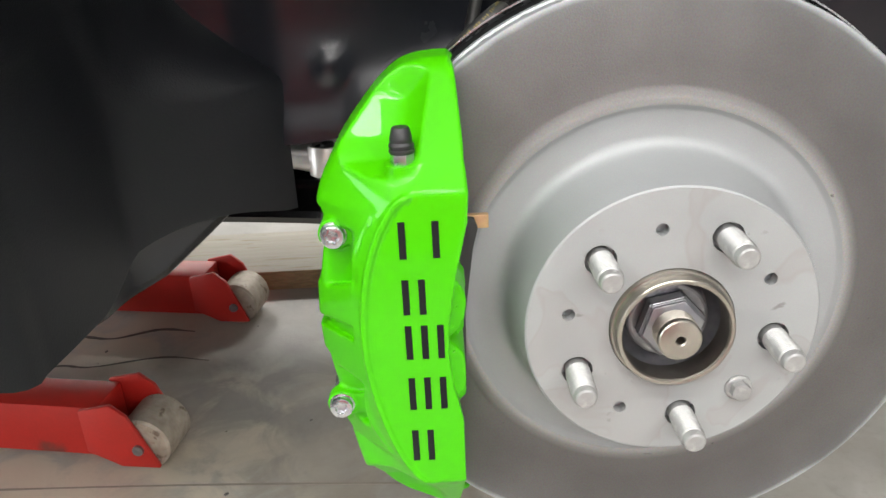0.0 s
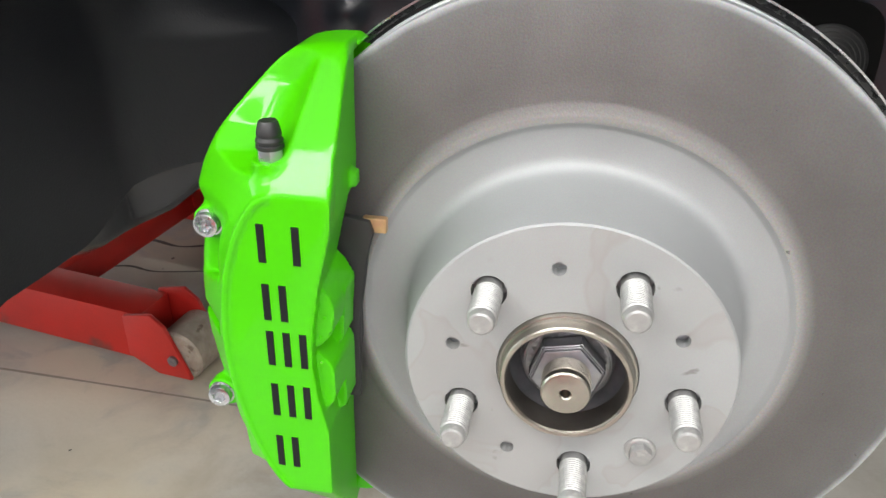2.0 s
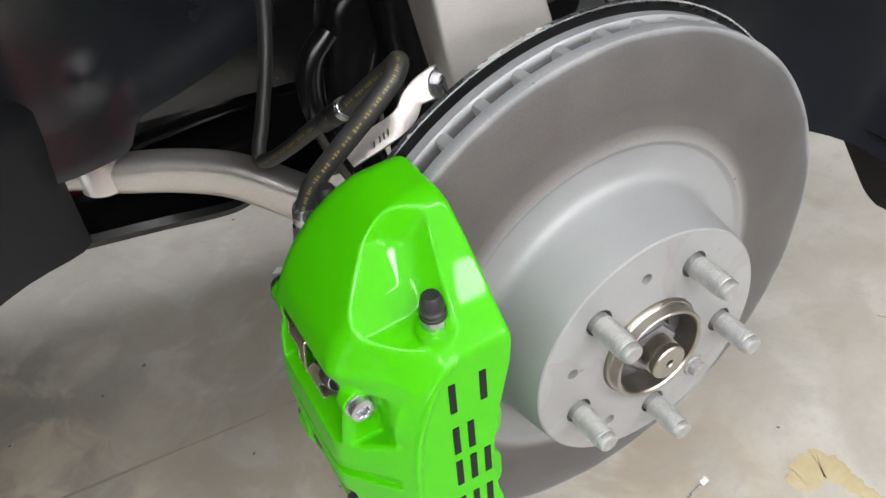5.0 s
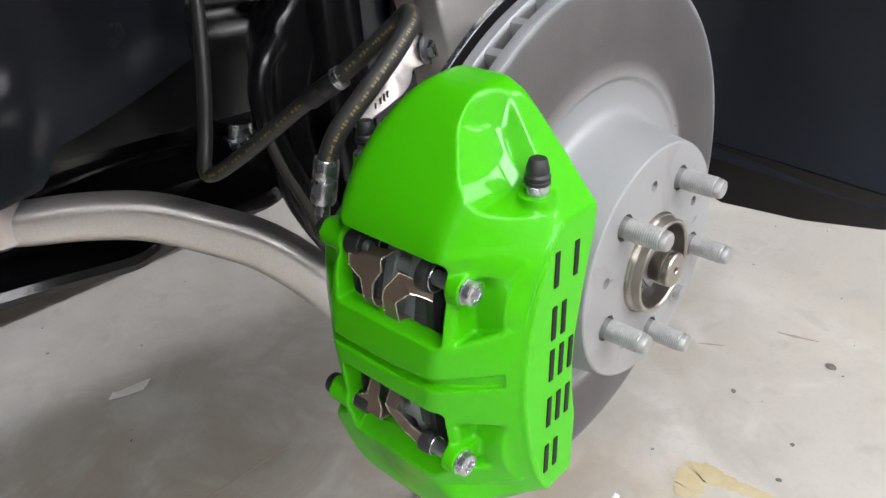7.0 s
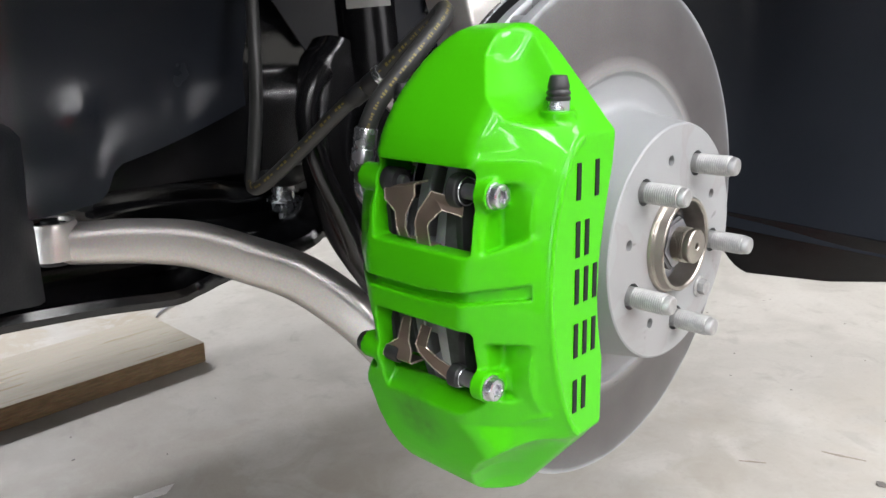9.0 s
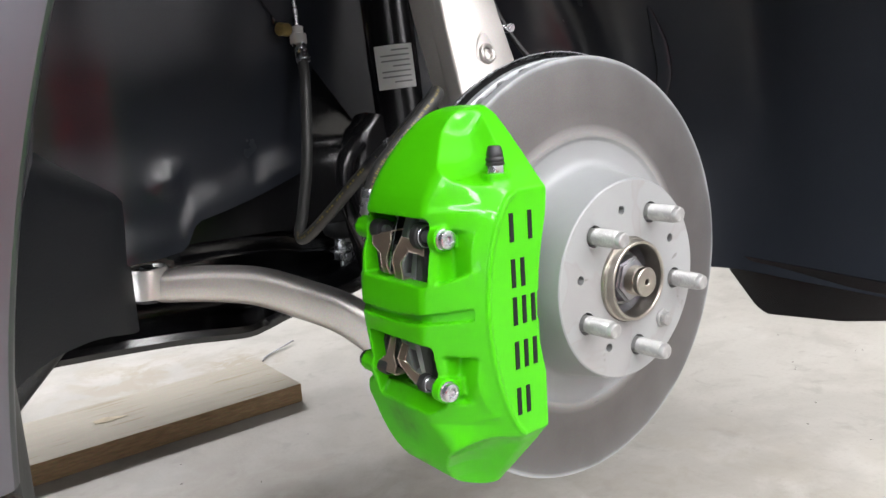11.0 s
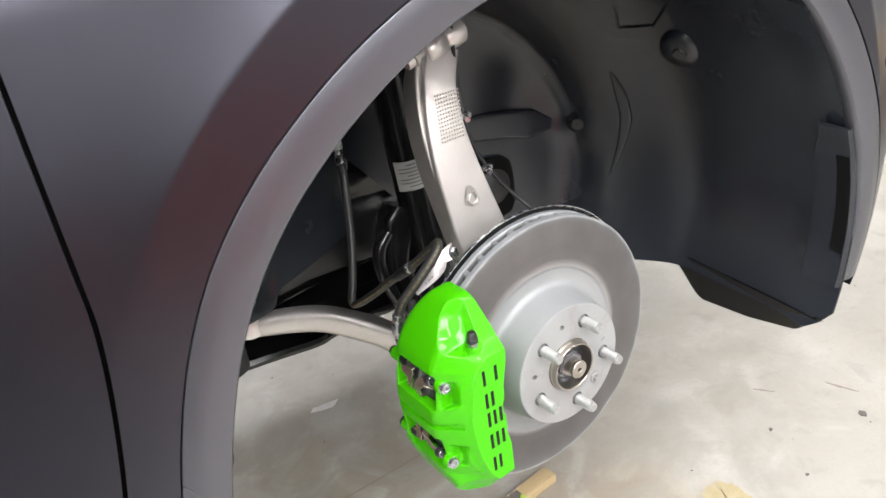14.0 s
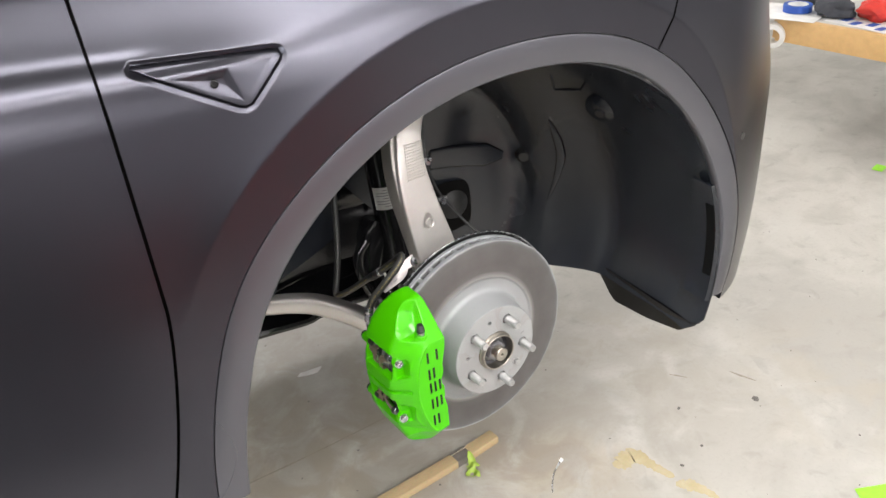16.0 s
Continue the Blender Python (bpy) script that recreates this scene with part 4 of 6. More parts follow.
def steering_knuckle():
    root = thing("steering_knuckle", "cast aluminium steering knuckle rising behind the brake disc", "steering knuckle")
    bm = bmesh.new()
    pts = [(0.000, 0.128, 0.640), (-0.004, 0.142, 0.700), (-0.013, 0.158, 0.765), (-0.020, 0.173, 0.825), (-0.020, 0.187, 0.875), (-0.008, 0.206, 0.922), (0.016, 0.224, 0.958)]
    bar(bm, pts, (1, 0, 0), lerp([(0, 0.085), (0.3, 0.074), (0.55, 0.060), (0.75, 0.049), (1, 0.042)]), lerp([(0, 0.022), (1, 0.022)]), 0.16)
    part("upright_arm", bm, ALU, root, "bright cast aluminium upright arm")
    bm = bmesh.new()
    bar(bm, [(p[0] - 0.031 + 0.006 * i / 6, p[1] + 0.016, p[2]) for i, p in enumerate(pts)], (1, 0, 0), lambda t: 0.008, lambda t: 0.036, 0.3)
    part("side_flange", bm, ALU, root)
    bm = bmesh.new()
    lathe(bm, [(0.0, 0.004), (0.0048, 0.004), (0.0052, -0.004), (0.0072, -0.005), (0.0088, -0.004), (0.0105, 0.004)], (-0.012, 0.1525, 0.783), (-0.1, 1, -0.2), 24)
    part("boss", bm, ALU, root, "round tapped boss")
    bm = bmesh.new()
    rim = [(0.0115 * math.cos(a) * (1.0 - 0.25 * math.sin(a)), 0.0125 * math.sin(a) + (0.006 if math.sin(a) > 0 else 0) * math.sin(a) ** 2) for a in (2 * math.pi * k / 32 for k in range(32))]
    sheet(bm, [[(-0.013 + x * f, 0.1500 + 0.13 * (z * f) + 0.0006 * f, 0.783 + z * f) for x, z in rim] for f in (1.0, 0.86, 0.45)], closed=True)
    part("boss_recess", bm, FORGED, root)
    bm = bmesh.new()
    for i in range(9):
        for j in range(13):
            t = j / 12
            box(bm, -0.034 + 0.0040 * i + 0.010 * t, 0.1785 + 0.019 * t - 0.0112, 0.862 + 0.052 * t, 0.0022, 0.0014, 0.0024)
    part("knurled_patch", bm, ALU, root, smooth=False)
    bm = lathe(bmesh.new(), [(0.0, 0.034), (0.014, 0.034), (0.018, 0.030), (0.018, 0.004), (0.0165, 0.002), (0.0165, -0.002), (0.018, -0.004), (0.018, -0.028), (0.015, -0.032), (0.0, -0.032)], (0.018, 0.224, 0.966), (1, 0.1, 0.25), 28)
    lathe(bm, [(0.0, -0.060), (0.007, -0.060), (0.008, -0.058), (0.008, -0.050), (0.011, -0.049), (0.011, -0.044), (0.006, -0.043), (0.006, -0.031)], (0.018, 0.224, 0.966), (1, 0.1, 0.25), 20)
    part("clamp", bm, ALU, root)
    bm = bmesh.new()
    lathe(bm, [(0.0, 0.076), (0.072, 0.080), (0.078, 0.10), (0.060, 0.15), (0.052, 0.19), (0.0, 0.19)], (0, 0, 0.6), (0, 1, 0), 40)
    bar(bm, [(-0.02, 0.125, 0.60), (-0.05, 0.125, 0.53), (-0.085, 0.13, 0.500)], (1, 0, 0), lambda t: 0.06, lambda t: 0.04)
    bar(bm, [(-0.01, 0.135, 0.57), (-0.012, 0.155, 0.50), (-0.010, 0.172, 0.432)], (1, 0, 0), lambda t: 0.05, lambda t: 0.04)
    part("knuckle_body", bm, ALU, root)
    return root


steering_knuckle()

shield = thing("dust_shield", "thin dark steel dust shield behind the brake disc", "dust shield", HUB)
bm = bmesh.new()
lathe(bm, [(0.060, 0.082), (0.120, 0.082), (0.150, 0.0775), (0.176, 0.0775), (0.1795, 0.0765), (0.1795, 0.0780), (0.176, 0.0790), (0.150, 0.0790), (0.120, 0.0835), (0.060, 0.0835)], steps=110, start=-128, end=118)
part("plate", bm, RUBBER, shield, "dark shield plate")
bm = bmesh.new()
lathe(bm, [(0.1793, 0.0765), (0.1815, 0.0745), (0.1822, 0.0715), (0.1832, 0.0715), (0.1826, 0.0755), (0.1800, 0.0780)], steps=110, start=-128, end=118)
part("rim", bm, BOLT, shield, "bright folded rim")


def control_arm():
    root = thing("control_arm", "curved polished aluminium control arm under the wheel arch", "control arm")
    bm = bmesh.new()
    pts = [(-0.285, 0.470, 0.566), (-0.255, 0.455, 0.565), (-0.226, 0.440, 0.5615), (-0.184, 0.420, 0.5585), (-0.142, 0.395, 0.5515), (-0.104, 0.365, 0.5345), (-0.070, 0.330, 0.515), (-0.040, 0.290, 0.480), (-0.02, 0.24, 0.44), (-0.01, 0.17, 0.43)]
    bar(bm, pts, (0, 0, 1), lerp([(0, 0.024), (0.10, 0.027), (0.18, 0.034), (0.30, 0.038), (0.45, 0.041), (0.6, 0.043), (1, 0.046)]), lerp([(0, 0.034), (0.3, 0.030), (1, 0.034)]), 0.36, per=10)
    part("arm", bm, FORGED, root, "curved forged aluminium arm")
    bm = lathe(bmesh.new(), [(0.0150, 0.013), (0.0165, 0.017), (0.0200, 0.017), (0.0215, 0.014), (0.0215, -0.015), (0.0150, -0.015), (0.0150, 0.013)], (-0.243, 0.449, 0.566), (0, 0, 1), 36)
    part("eye", bm, ALU, root, "bright ring round the bushing", sharp=30)
    bm = lathe(bmesh.new(), [(0.0, 0.018), (0.007, 0.018), (0.008, 0.013), (0.0140, 0.014), (0.0152, 0.011), (0.0152, -0.020), (0.0, -0.020)], (-0.243, 0.449, 0.566), (0, 0, 1), 28)
    part("bushing", bm, RUBBER, root, "black rubber bushing")
    return root


control_arm()


def shock_absorber():
    m = look((0.010, 0.300, 0.55), (-0.030, 0.335, 1.25))
    root = thing("shock_absorber", "black shock absorber tube with a white printed label", "shock absorber", m)
    bm = bmesh.new()
    lathe(bm, [(0.0, 0.0), (0.028, 0.0), (0.028, -0.10), (0.0265, -0.105), (0.0265, -0.42), (0.0, -0.42)], (0, 0, 0), (0, 0, 1), 36)
    part("tube", bm, CHASSIS, root)
    bm = bmesh.new()
    prof = []
    for k in range(12):
        prof += [(0.036, -0.40 - 0.022 * k), (0.030, -0.411 - 0.022 * k)]
    lathe(bm, prof, (0, 0, 0), (0, 0, 1), 30)
    part("bellows", bm, RUBBER, root)
    # label patch wrapped on the tube, turned outwards
    face = m.to_3x3().transposed() @ Vector((-0.50, -0.86, 0))
    turn = math.atan2(face.y, face.x)
    rows = [[(0.0270 * math.cos(turn + a), 0.0270 * math.sin(turn + a), -z) for a in np.linspace(LAB[0], LAB[1], 10)] for z in (LAB[2], LAB[3])]
    lab = part("label", thicken(sheet(bmesh.new(), rows), 0.0003), LABELW, root, "white printed label")
    for k in range(7):
        z = LAB[2] + 0.006 + (LAB[3] - LAB[2] - 0.012) * k / 6
        rows = [[(0.02745 * math.cos(turn + a), 0.02745 * math.sin(turn + a), -zz) for a in np.linspace(LAB[0] + 0.2, LAB[1] - (0.25 if k % 3 else 0.7), 8)] for zz in (z, z + 0.0016)]
        part("print_line", sheet(bmesh.new(), rows), GREYINK, lab)
    return root


LAB = (-0.80, 0.80, 0.206, 0.250)
shock_absorber()


def brake_hose():
    root = thing("brake_hose", "black rubber brake hose with yellow print and steel fittings", "brake hose")
    low = [(-0.068, 0.391, 0.796), (-0.076, 0.374, 0.766), (-0.096, 0.346, 0.690), (-0.119, 0.320, 0.640), (-0.131, 0.308, 0.619), (-0.130, 0.296, 0.617), (-0.122, 0.255, 0.647), (-0.111, 0.213, 0.683), (-0.100, 0.184, 0.707), (-0.088, 0.158, 0.733), (-0.080, 0.146, 0.746)]
    part("hose", tube(bmesh.new(), low, 0.0057), HOSE, root, "black rubber hose with yellow print")
    high = [(-0.080, 0.146, 0.746), (-0.080, 0.138, 0.752), (-0.088, 0.130, 0.748), (-0.104, 0.128, 0.735), (-0.124, 0.131, 0.716), (-0.141, 0.138, 0.695), (-0.149, 0.142, 0.676)]
    part("hose", tube(bmesh.new(), high, 0.0062), HOSE, root, "black rubber hose with yellow print")
    # print: small yellow bars along the outside of both runs
    bm = bmesh.new()
    for line, side in ((smooth_path(low[4:], 12), Vector((-0.75, -0.6, 0.3))), (smooth_path(high, 12), Vector((-0.55, -0.8, 0.25)))):
        for i in range(2, len(line) - 3):
            if i % 4 == 3:
                continue
            d = (line[i + 1] - line[i]).normalized()
            s = (side - d * side.dot(d)).normalized()
            c = line[i] + s * 0.0062
            w = d.cross(s) * (0.0006 + 0.0006 * ((i * 7) % 5) / 4)
            l = d * (line[i + 1] - line[i]).length * 0.32
            bm.faces.new([bm.verts.new(c + v + s * 0.0002) for v in (-l - w, l - w, l + w, -l + w)])
    part("print", bm, HOSEPRINT, root, "faded yellow printing")
    def ferrule(a, b, r):
        a, b = Vector(a), Vector(b)
        n = (b - a).length
        return lathe(bmesh.new(), [(0.0, 0.0), (r * 0.9, 0.0), (r, n * 0.06), (r, n * 0.4), (r * 0.9, n * 0.46), (r, n * 0.52), (r, n * 0.94), (r * 0.9, n), (0.0, n)], a, b - a, 24)
    part("sleeve", ferrule((-0.1085, 0.204, 0.690), (-0.0985, 0.181, 0.709), 0.0071), RUBBER, root, "black rubber sleeve")
    part("clamp", ferrule((-0.1000, 0.1845, 0.7065), (-0.0982, 0.1805, 0.7095), 0.0077), BOLT, root, "thin steel clamp")
    part("ferrule", ferrule((-0.148, 0.1415, 0.680), (-0.152, 0.143, 0.652), 0.0078), BOLT, root, "crimped steel sleeve")
    part("banjo", tube(bmesh.new(), [(-0.152, 0.143, 0.652), (-0.1535, 0.142, 0.640), (-0.150, 0.136, 0.630)], 0.0045), BOLT, root)
    part("ferrule", ferrule((-0.067, 0.398, 0.808), (-0.070, 0.384, 0.788), 0.0075), BOLT, root)
    return root


brake_hose()


def hose_bracket():
    root = thing("hose_bracket", "bent aluminium hose bracket bolted to the knuckle", "bracket")
    bm = bmesh.new()
    bar(bm, [(-0.030, 0.158, 0.7235), (-0.044, 0.160, 0.7195), (-0.058, 0.1615, 0.7150), (-0.064, 0.1605, 0.7120), (-0.070, 0.1570, 0.7060), (-0.080, 0.1555, 0.7010), (-0.094, 0.158, 0.6945), (-0.110, 0.161, 0.6860)], (0.30, 0.55, 0.78), lerp([(0, 0.018), (0.15, 0.020), (0.35, 0.014), (0.85, 0.015), (1, 0.012)]), lambda t: 0.0032, 0.2)
    plate = part("plate", bm, FORGED, root)
    for k, n in enumerate((0.0, 0.0035, 0.007, 0.012)):
        part("stamp", box(bmesh.new(), -0.0850 - 0.8 * n, 0.1535 + 0.1 * n, 0.6985 - 0.5 * n, 0.0009, 0.0012, 0.008), NUT, plate, smooth=False)
    bm = bmesh.new()
    lathe(bm, [(0.0, 0.0), (0.0098, 0.0), (0.0098, -0.0015), (0.0, -0.0015)], (-0.0447, 0.1570, 0.7193), (-0.2, 0.9, -0.3), 24)
    lathe(bm, [(0.0, 0.0), (0.0068, 0.0), (0.0068, -0.008), (0.0058, -0.0095), (0.0, -0.0095)], (-0.0447, 0.1570, 0.7193), (-0.2, 0.9, -0.3), 6)
    part("bolt", bm, BOLT, root, "hexagon flange bolt", sharp=25)
    return root


hose_bracket()


def brake_line_union():
    root = thing("brake_line_union", "brass and steel brake line union on the inner panel", "pipe union")
    bm = bmesh.new()
    lathe(bm, [(0.0, 0.0), (0.009, 0.0), (0.009, 0.010), (0.006, 0.011), (0.006, 0.018), (0.0, 0.018)], (-0.067, 0.398, 0.808), (0.05, 0.1, 1), 20)
    part("union_nut", bm, LABELW, root, "pale plastic collar")
    part("bracket", box(bmesh.new(), -0.073, 0.420, 0.836, 0.038, 0.030, 0.016, 0.002), CHASSIS, root)
    bm = bmesh.new()
    lathe(bm, [(0.0, 0.0), (0.007, 0.0), (0.007, 0.012), (0.004, 0.014), (0.0, 0.014)], (-0.079, 0.398, 0.8225), (-1, -0.35, 0.05), 18)
    part("plug", bm, BRASS, root, "brass plug")
    part("steel_line", tube(bmesh.new(), [(-0.067, 0.398, 0.824), (-0.069, 0.402, 0.86), (-0.084, 0.416, 0.90), (-0.110, 0.43, 0.925), (-0.15, 0.44, 0.90)], 0.0024, 8), BOLT, root, "thin steel brake line")
    return root


brake_line_union()


def sensor_cable():
    root = thing("sensor_cable", "thin black sensor cable clipped along the knuckle", "cable")
    part("cable", tube(bmesh.new(), [(0.030, 0.215, 0.99), (0.022, 0.205, 0.93), (0.016, 0.190, 0.878), (0.020, 0.182, 0.84), (0.032, 0.172, 0.806), (0.055, 0.150, 0.765), (0.075, 0.12, 0.735)], 0.0026, 8), RUBBER, root)
    for c in ((0.014, 0.186, 0.878), (0.029, 0.172, 0.806)):
        bm = box(bmesh.new(), *c, 0.016, 0.010, 0.007, 0.001)
        lathe(bm, [(0.0, 0.0), (0.004, 0.0), (0.004, -0.012), (0.0, -0.012)], (c[0], c[1] - 0.004, c[2]), (0.5, 1, 0), 12)
        part("clip", bm, BOLT, root, "small steel cable clip")
    return root


sensor_cable()

# ---- the car's body ----
CAR = Matrix.Translation((0, -0.085, 0)) @ pose(0, 0, 0, 0, 0, -5.6)
AX, AZ = -0.012, 0.675


def step(a, b, t):
    t = min(1, max(0, (t - a) / (b - a)))
    return t * t * (3 - 2 * t)


def crease_r(t):
    """Radius of the crease round the arch, t degrees from the front."""
    return 0.513 + 0.012 * step(150, 172, t) - 0.064 * step(0, 1, (62 - t) / 50)


def skin(x, z):
    """How far the outer skin lies inside the flare's plane."""
    r = math.hypot(x - AX, z - AZ)
    t = math.degrees(math.atan2(z - AZ, x - AX)) % 360
    t = t if t < 250 else t - 360
    rc = crease_r(t)
    out = max(0, r - rc)
    y = 0.030 * (1 - math.exp(-out / 0.080)) * (1 - 0.97 * step(128, 158, t)) + 0.03 * step(0.56, 0.95, r) * step(-0.9, -0.3, -abs(x + 0.1))
    low = AZ + rc * math.sin(radians(max(0, min(180, t))))
    h = max(0, z - 0.5 * (1.128 + low + math.hypot(low - 1.128, 0.03)) + 0.006)
    y += 5.0 * min(h, 0.056) ** 2 + 0.56 * max(0, h - 0.056) + 0.30 * max(0, h - 0.056) ** 2
    ridge = 1.172 + 0.05 * max(0, -x - 0.46)
    y -= 0.0055 * math.exp(-((z - ridge) / (0.028 if z > ridge else 0.017)) ** 2) * step(0.22, 0.42, -x)
    y += 0.0018 * math.exp(-((z - ridge - 0.018) / 0.006) ** 2) * step(0.40, 0.47, -x)
    y += 0.25 * max(0, 0.80 - z) ** 2
    y += 2.0 * (1 + 0.5 * step(0.90, 1.15, z)) * max(0, x - 0.40) ** 2
    return y


def gap_x(z):
    return -0.489 - 0.052 * max(0, min(1.3, (0.92 - z) / 0.27)) ** 1.4


def limit(theta, x0f, x1, z0, z1):
    """How far a ray from the arch's centre goes inside the panel."""
    c, s = math.cos(theta), math.sin(theta)
    r = 3.0
    if c > 1e-4:
        r = min(r, (x1 - AX) / c)
    if s > 1e-4:
        r = min(r, (z1 - AZ) / s)
    if s < -1e-4:
        r = min(r, (z0 - AZ) / s)
    if c < -1e-4:
        lo, hi = 0.3, 3.0
        for _ in range(30):
            mid = (lo + hi) / 2
            lo, hi = (mid, hi) if AX + mid * c > x0f(AZ + mid * s) else (lo, mid)
        r = min(r, lo)
    return r


def arch_r(theta):
    t = math.degrees(theta)
    return 0.4135 + 0.004 * step(125, 150, t) + 0.010 * math.exp(-((t - 62) / 20) ** 2) + 0.028 * max(0, (t - 160) / 30) ** 2 + 0.006 * max(0, (20 - t) / 30)


def flare_w(theta):
    return 0.0385 + 0.005 * step(110, 150, math.degrees(theta))


def panel(t0, t1, x0f, x1, z0, z1, nt=230, nr=110):
    rows = []
    for i in range(nt + 1):
        th = radians(t0 + (t1 - t0) * i / nt)
        a, rc = arch_r(th) + flare_w(th) + 0.0015, crease_r(math.degrees(th))
        b = max(a + 0.004, limit(th, x0f, x1, z0, z1))
        row = []
        if a + 0.004 < rc < b - 0.006:
            stops = [a, (a + rc) / 2, rc - 0.0035, rc - 0.0012, rc + 0.0012, rc + 0.0035] + [rc + 0.0035 + (b - rc - 0.0035) * (k / (nr - 5)) ** 1.5 for k in range(1, nr - 4)]
        else:
            stops = [a + (b - a) * (k / nr) ** 1.5 for k in range(nr + 1)]
        for r in stops:
            x, z = AX + r * math.cos(th), AZ + r * math.sin(th)
            row.append((x, skin(x, z), z))
        row.insert(0, (row[0][0], row[0][1] + 0.012, row[0][2]))
        rows.append(row)
    return sheet(bmesh.new(), rows)


HOUSING = [(-0.4535, 1.1800), (-0.4515, 1.1785), (-0.358, 1.1265), (-0.350, 1.1245), (-0.343, 1.1265), (-0.3025, 1.1655), (-0.2995, 1.1705), (-0.3010, 1.1745), (-0.3050, 1.1758), (-0.451, 1.1820)]


def car_body():
    root = thing("car", "dark satin grey car raised with its front wheel taken off", "car", CAR)
    wing = panel(59.3, 189, lambda z: gap_x(z) + 0.002, 2, 0.602, 1.46)
    inside = []
    for f in wing.faces:
        c = f.calc_center_median()
        if -0.49 < c.x < -0.26 and 1.09 < c.z < 1.22 and float(d_poly(np.array(c.x), np.array(c.z), HOUSING)) < (0.012 if c.x > -0.45 or not 1.158 < c.z < 1.204 else 0.1):
            inside.append(f)
    bmesh.ops.delete(wing, geom=inside, context="FACES")
    part("fender", wing, PAINT, root, "satin dark grey fender", sharp=25)
    part("bumper", panel(-14, 58.9, lambda z: -1, 0.86, 0.50, 1.46, 80, 40), PAINT, root, "satin dark grey bumper corner", sharp=25)
    # wheel arch flare
    rows = []
    prof = [(0.0375, 0.010), (0.0375, 0.0018), (0.0370, 0.0006), (0.0355, 0.0), (0.020, -0.0004), (0.005, 0.0), (0.0015, 0.0008), (0.0, 0.003), (-0.001, 0.007), (0.0, 0.016), (0.004, 0.022)]
    for i in range(121):
        th = radians(-12 + 202 * i / 120)
        row = []
        for dr, y in prof:
            r = arch_r(th) + dr * flare_w(th) / 0.0375
            x, z = AX + r * math.cos(th), AZ + r * math.sin(th)
            row.append((x, y + skin(x, z), z))
        rows.append(row)
    flare = part("arch_flare", sheet(bmesh.new(), rows), FLARE, root, "grey satin wheel arch flare", sharp=35)
    bow = []
    for k in np.linspace(0, 1, 15):
        th = radians(171.5 + 16.5 * k)
        r = arch_r(th) + flare_w(th) * (0.985 - 0.62 * math.sin(math.pi * k) ** 0.8)
        x, z = AX + r * math.cos(th), AZ + r * math.sin(th)
        bow.append((x, skin(x, z) - 0.0001, z))
    part("bowed_crease", tube(bmesh.new(), bow, 0.0009, 8, 3), FLARE, flare, "fine bowed crease across the flare")
    # door, with the dark gap behind its front edge
    rows = []
    for i in range(240):
        z = 0.602 + (1.46 - 0.602) * i / 239
        row = [(gap_x(z) - 0.002, skin(gap_x(z), z) + 0.02, z)]
        for k in range(50):
            x = gap_x(z) - 0.002 - 1.1 * (k / 49) ** 1.4
            row.append((x, skin(x, z), z))
        rows.append(row)
    part("door", sheet(bmesh.new(), rows), PAINT, root, "satin dark grey front door", sharp=25)
    rows = [[(gap_x(z) + dx, skin(gap_x(z), z) + 0.016, z) for dx in (-0.02, 0.02)] for z in np.linspace(0.602, 1.46, 40)]
    part("shut_gap", thicken(sheet(bmesh.new(), rows), 0.004), GAP, root, "black door shut gap")
    rows = [[(AX + r * math.cos(t), skin(AX + r * math.cos(t), AZ + r * math.sin(t)) + 0.013, AZ + r * math.sin(t)) for r in np.linspace(0.45, 1.1, 20)] for t in (radians(57), radians(61))]
    part("shut_gap", thicken(sheet(bmesh.new(), rows), 0.004), GAP, root, "black bumper gap")
    # sill under the door
    bm = bmesh.new()
    rows = [[(x, y + skin(x, 0.6), z) for y, z in ((0.016, 0.612), (0.003, 0.606), (-0.001, 0.597), (-0.002, 0.54), (0.006, 0.50), (0.05, 0.475), (0.12, 0.475))] for x in np.linspace(-0.470, -1.6, 30)]
    sheet(bm, rows)
    bm.faces.new([v for v in bm.verts][:7])
    part("sill", bm, FLARE, root, "grey satin sill cladding", sharp=30)
    # camera housing: a rounded triangle with a bead round it and a scooped channel
    tri = HOUSING
    scoop = [(-0.421, 1.1655), (-0.3583, 1.1680), (-0.349, 1.1300)]
    xs, zs = np.meshgrid(np.linspace(-0.4875, -0.268, 250), np.linspace(1.095, 1.212, 140))
    dt, ds = d_poly(xs, zs, tri), d_poly(xs, zs, scoop)
    right = np.clip((xs + 0.357 - 0.22 * (1.168 - zs)) / 0.05, 0, 1)

    def ease(a, b, t):
        t = np.clip((t - a) / (b - a), 0, 1)
        return t * t * (3 - 2 * t)
    high = ease(1.168, 1.177, zs)
    off = -0.0004 + (0.0022 + 0.0030 * high) * ease(-0.0070, -0.0014, -dt) + 0.0035 * ease(-0.0014, -0.0006, -dt) - 0.0050 * ease(-0.0002, 0.0016, -dt)
    off += 0.0022 * right * ease(0.002, 0.01, -dt) + 0.0040 * ease(0.0, 0.011, -ds)
    bm = bmesh.new()
    grid = [[bm.verts.new((xs[r, c], skin(xs[r, c], zs[r, c]) + off[r, c], zs[r, c])) for c in range(xs.shape[1])] for r in range(xs.shape[0])]
    for r in range(xs.shape[0] - 1):
        for c in range(xs.shape[1] - 1):
            if dt[r, c] < 0.026 or (xs[r, c] < -0.44 and 1.150 < zs[r, c] < 1.211):
                bm.faces.new((grid[r][c], grid[r][c + 1], grid[r + 1][c + 1], grid[r + 1][c]))
    bmesh.ops.delete(bm, geom=[v for v in bm.verts if not v.link_faces], context="VERTS")
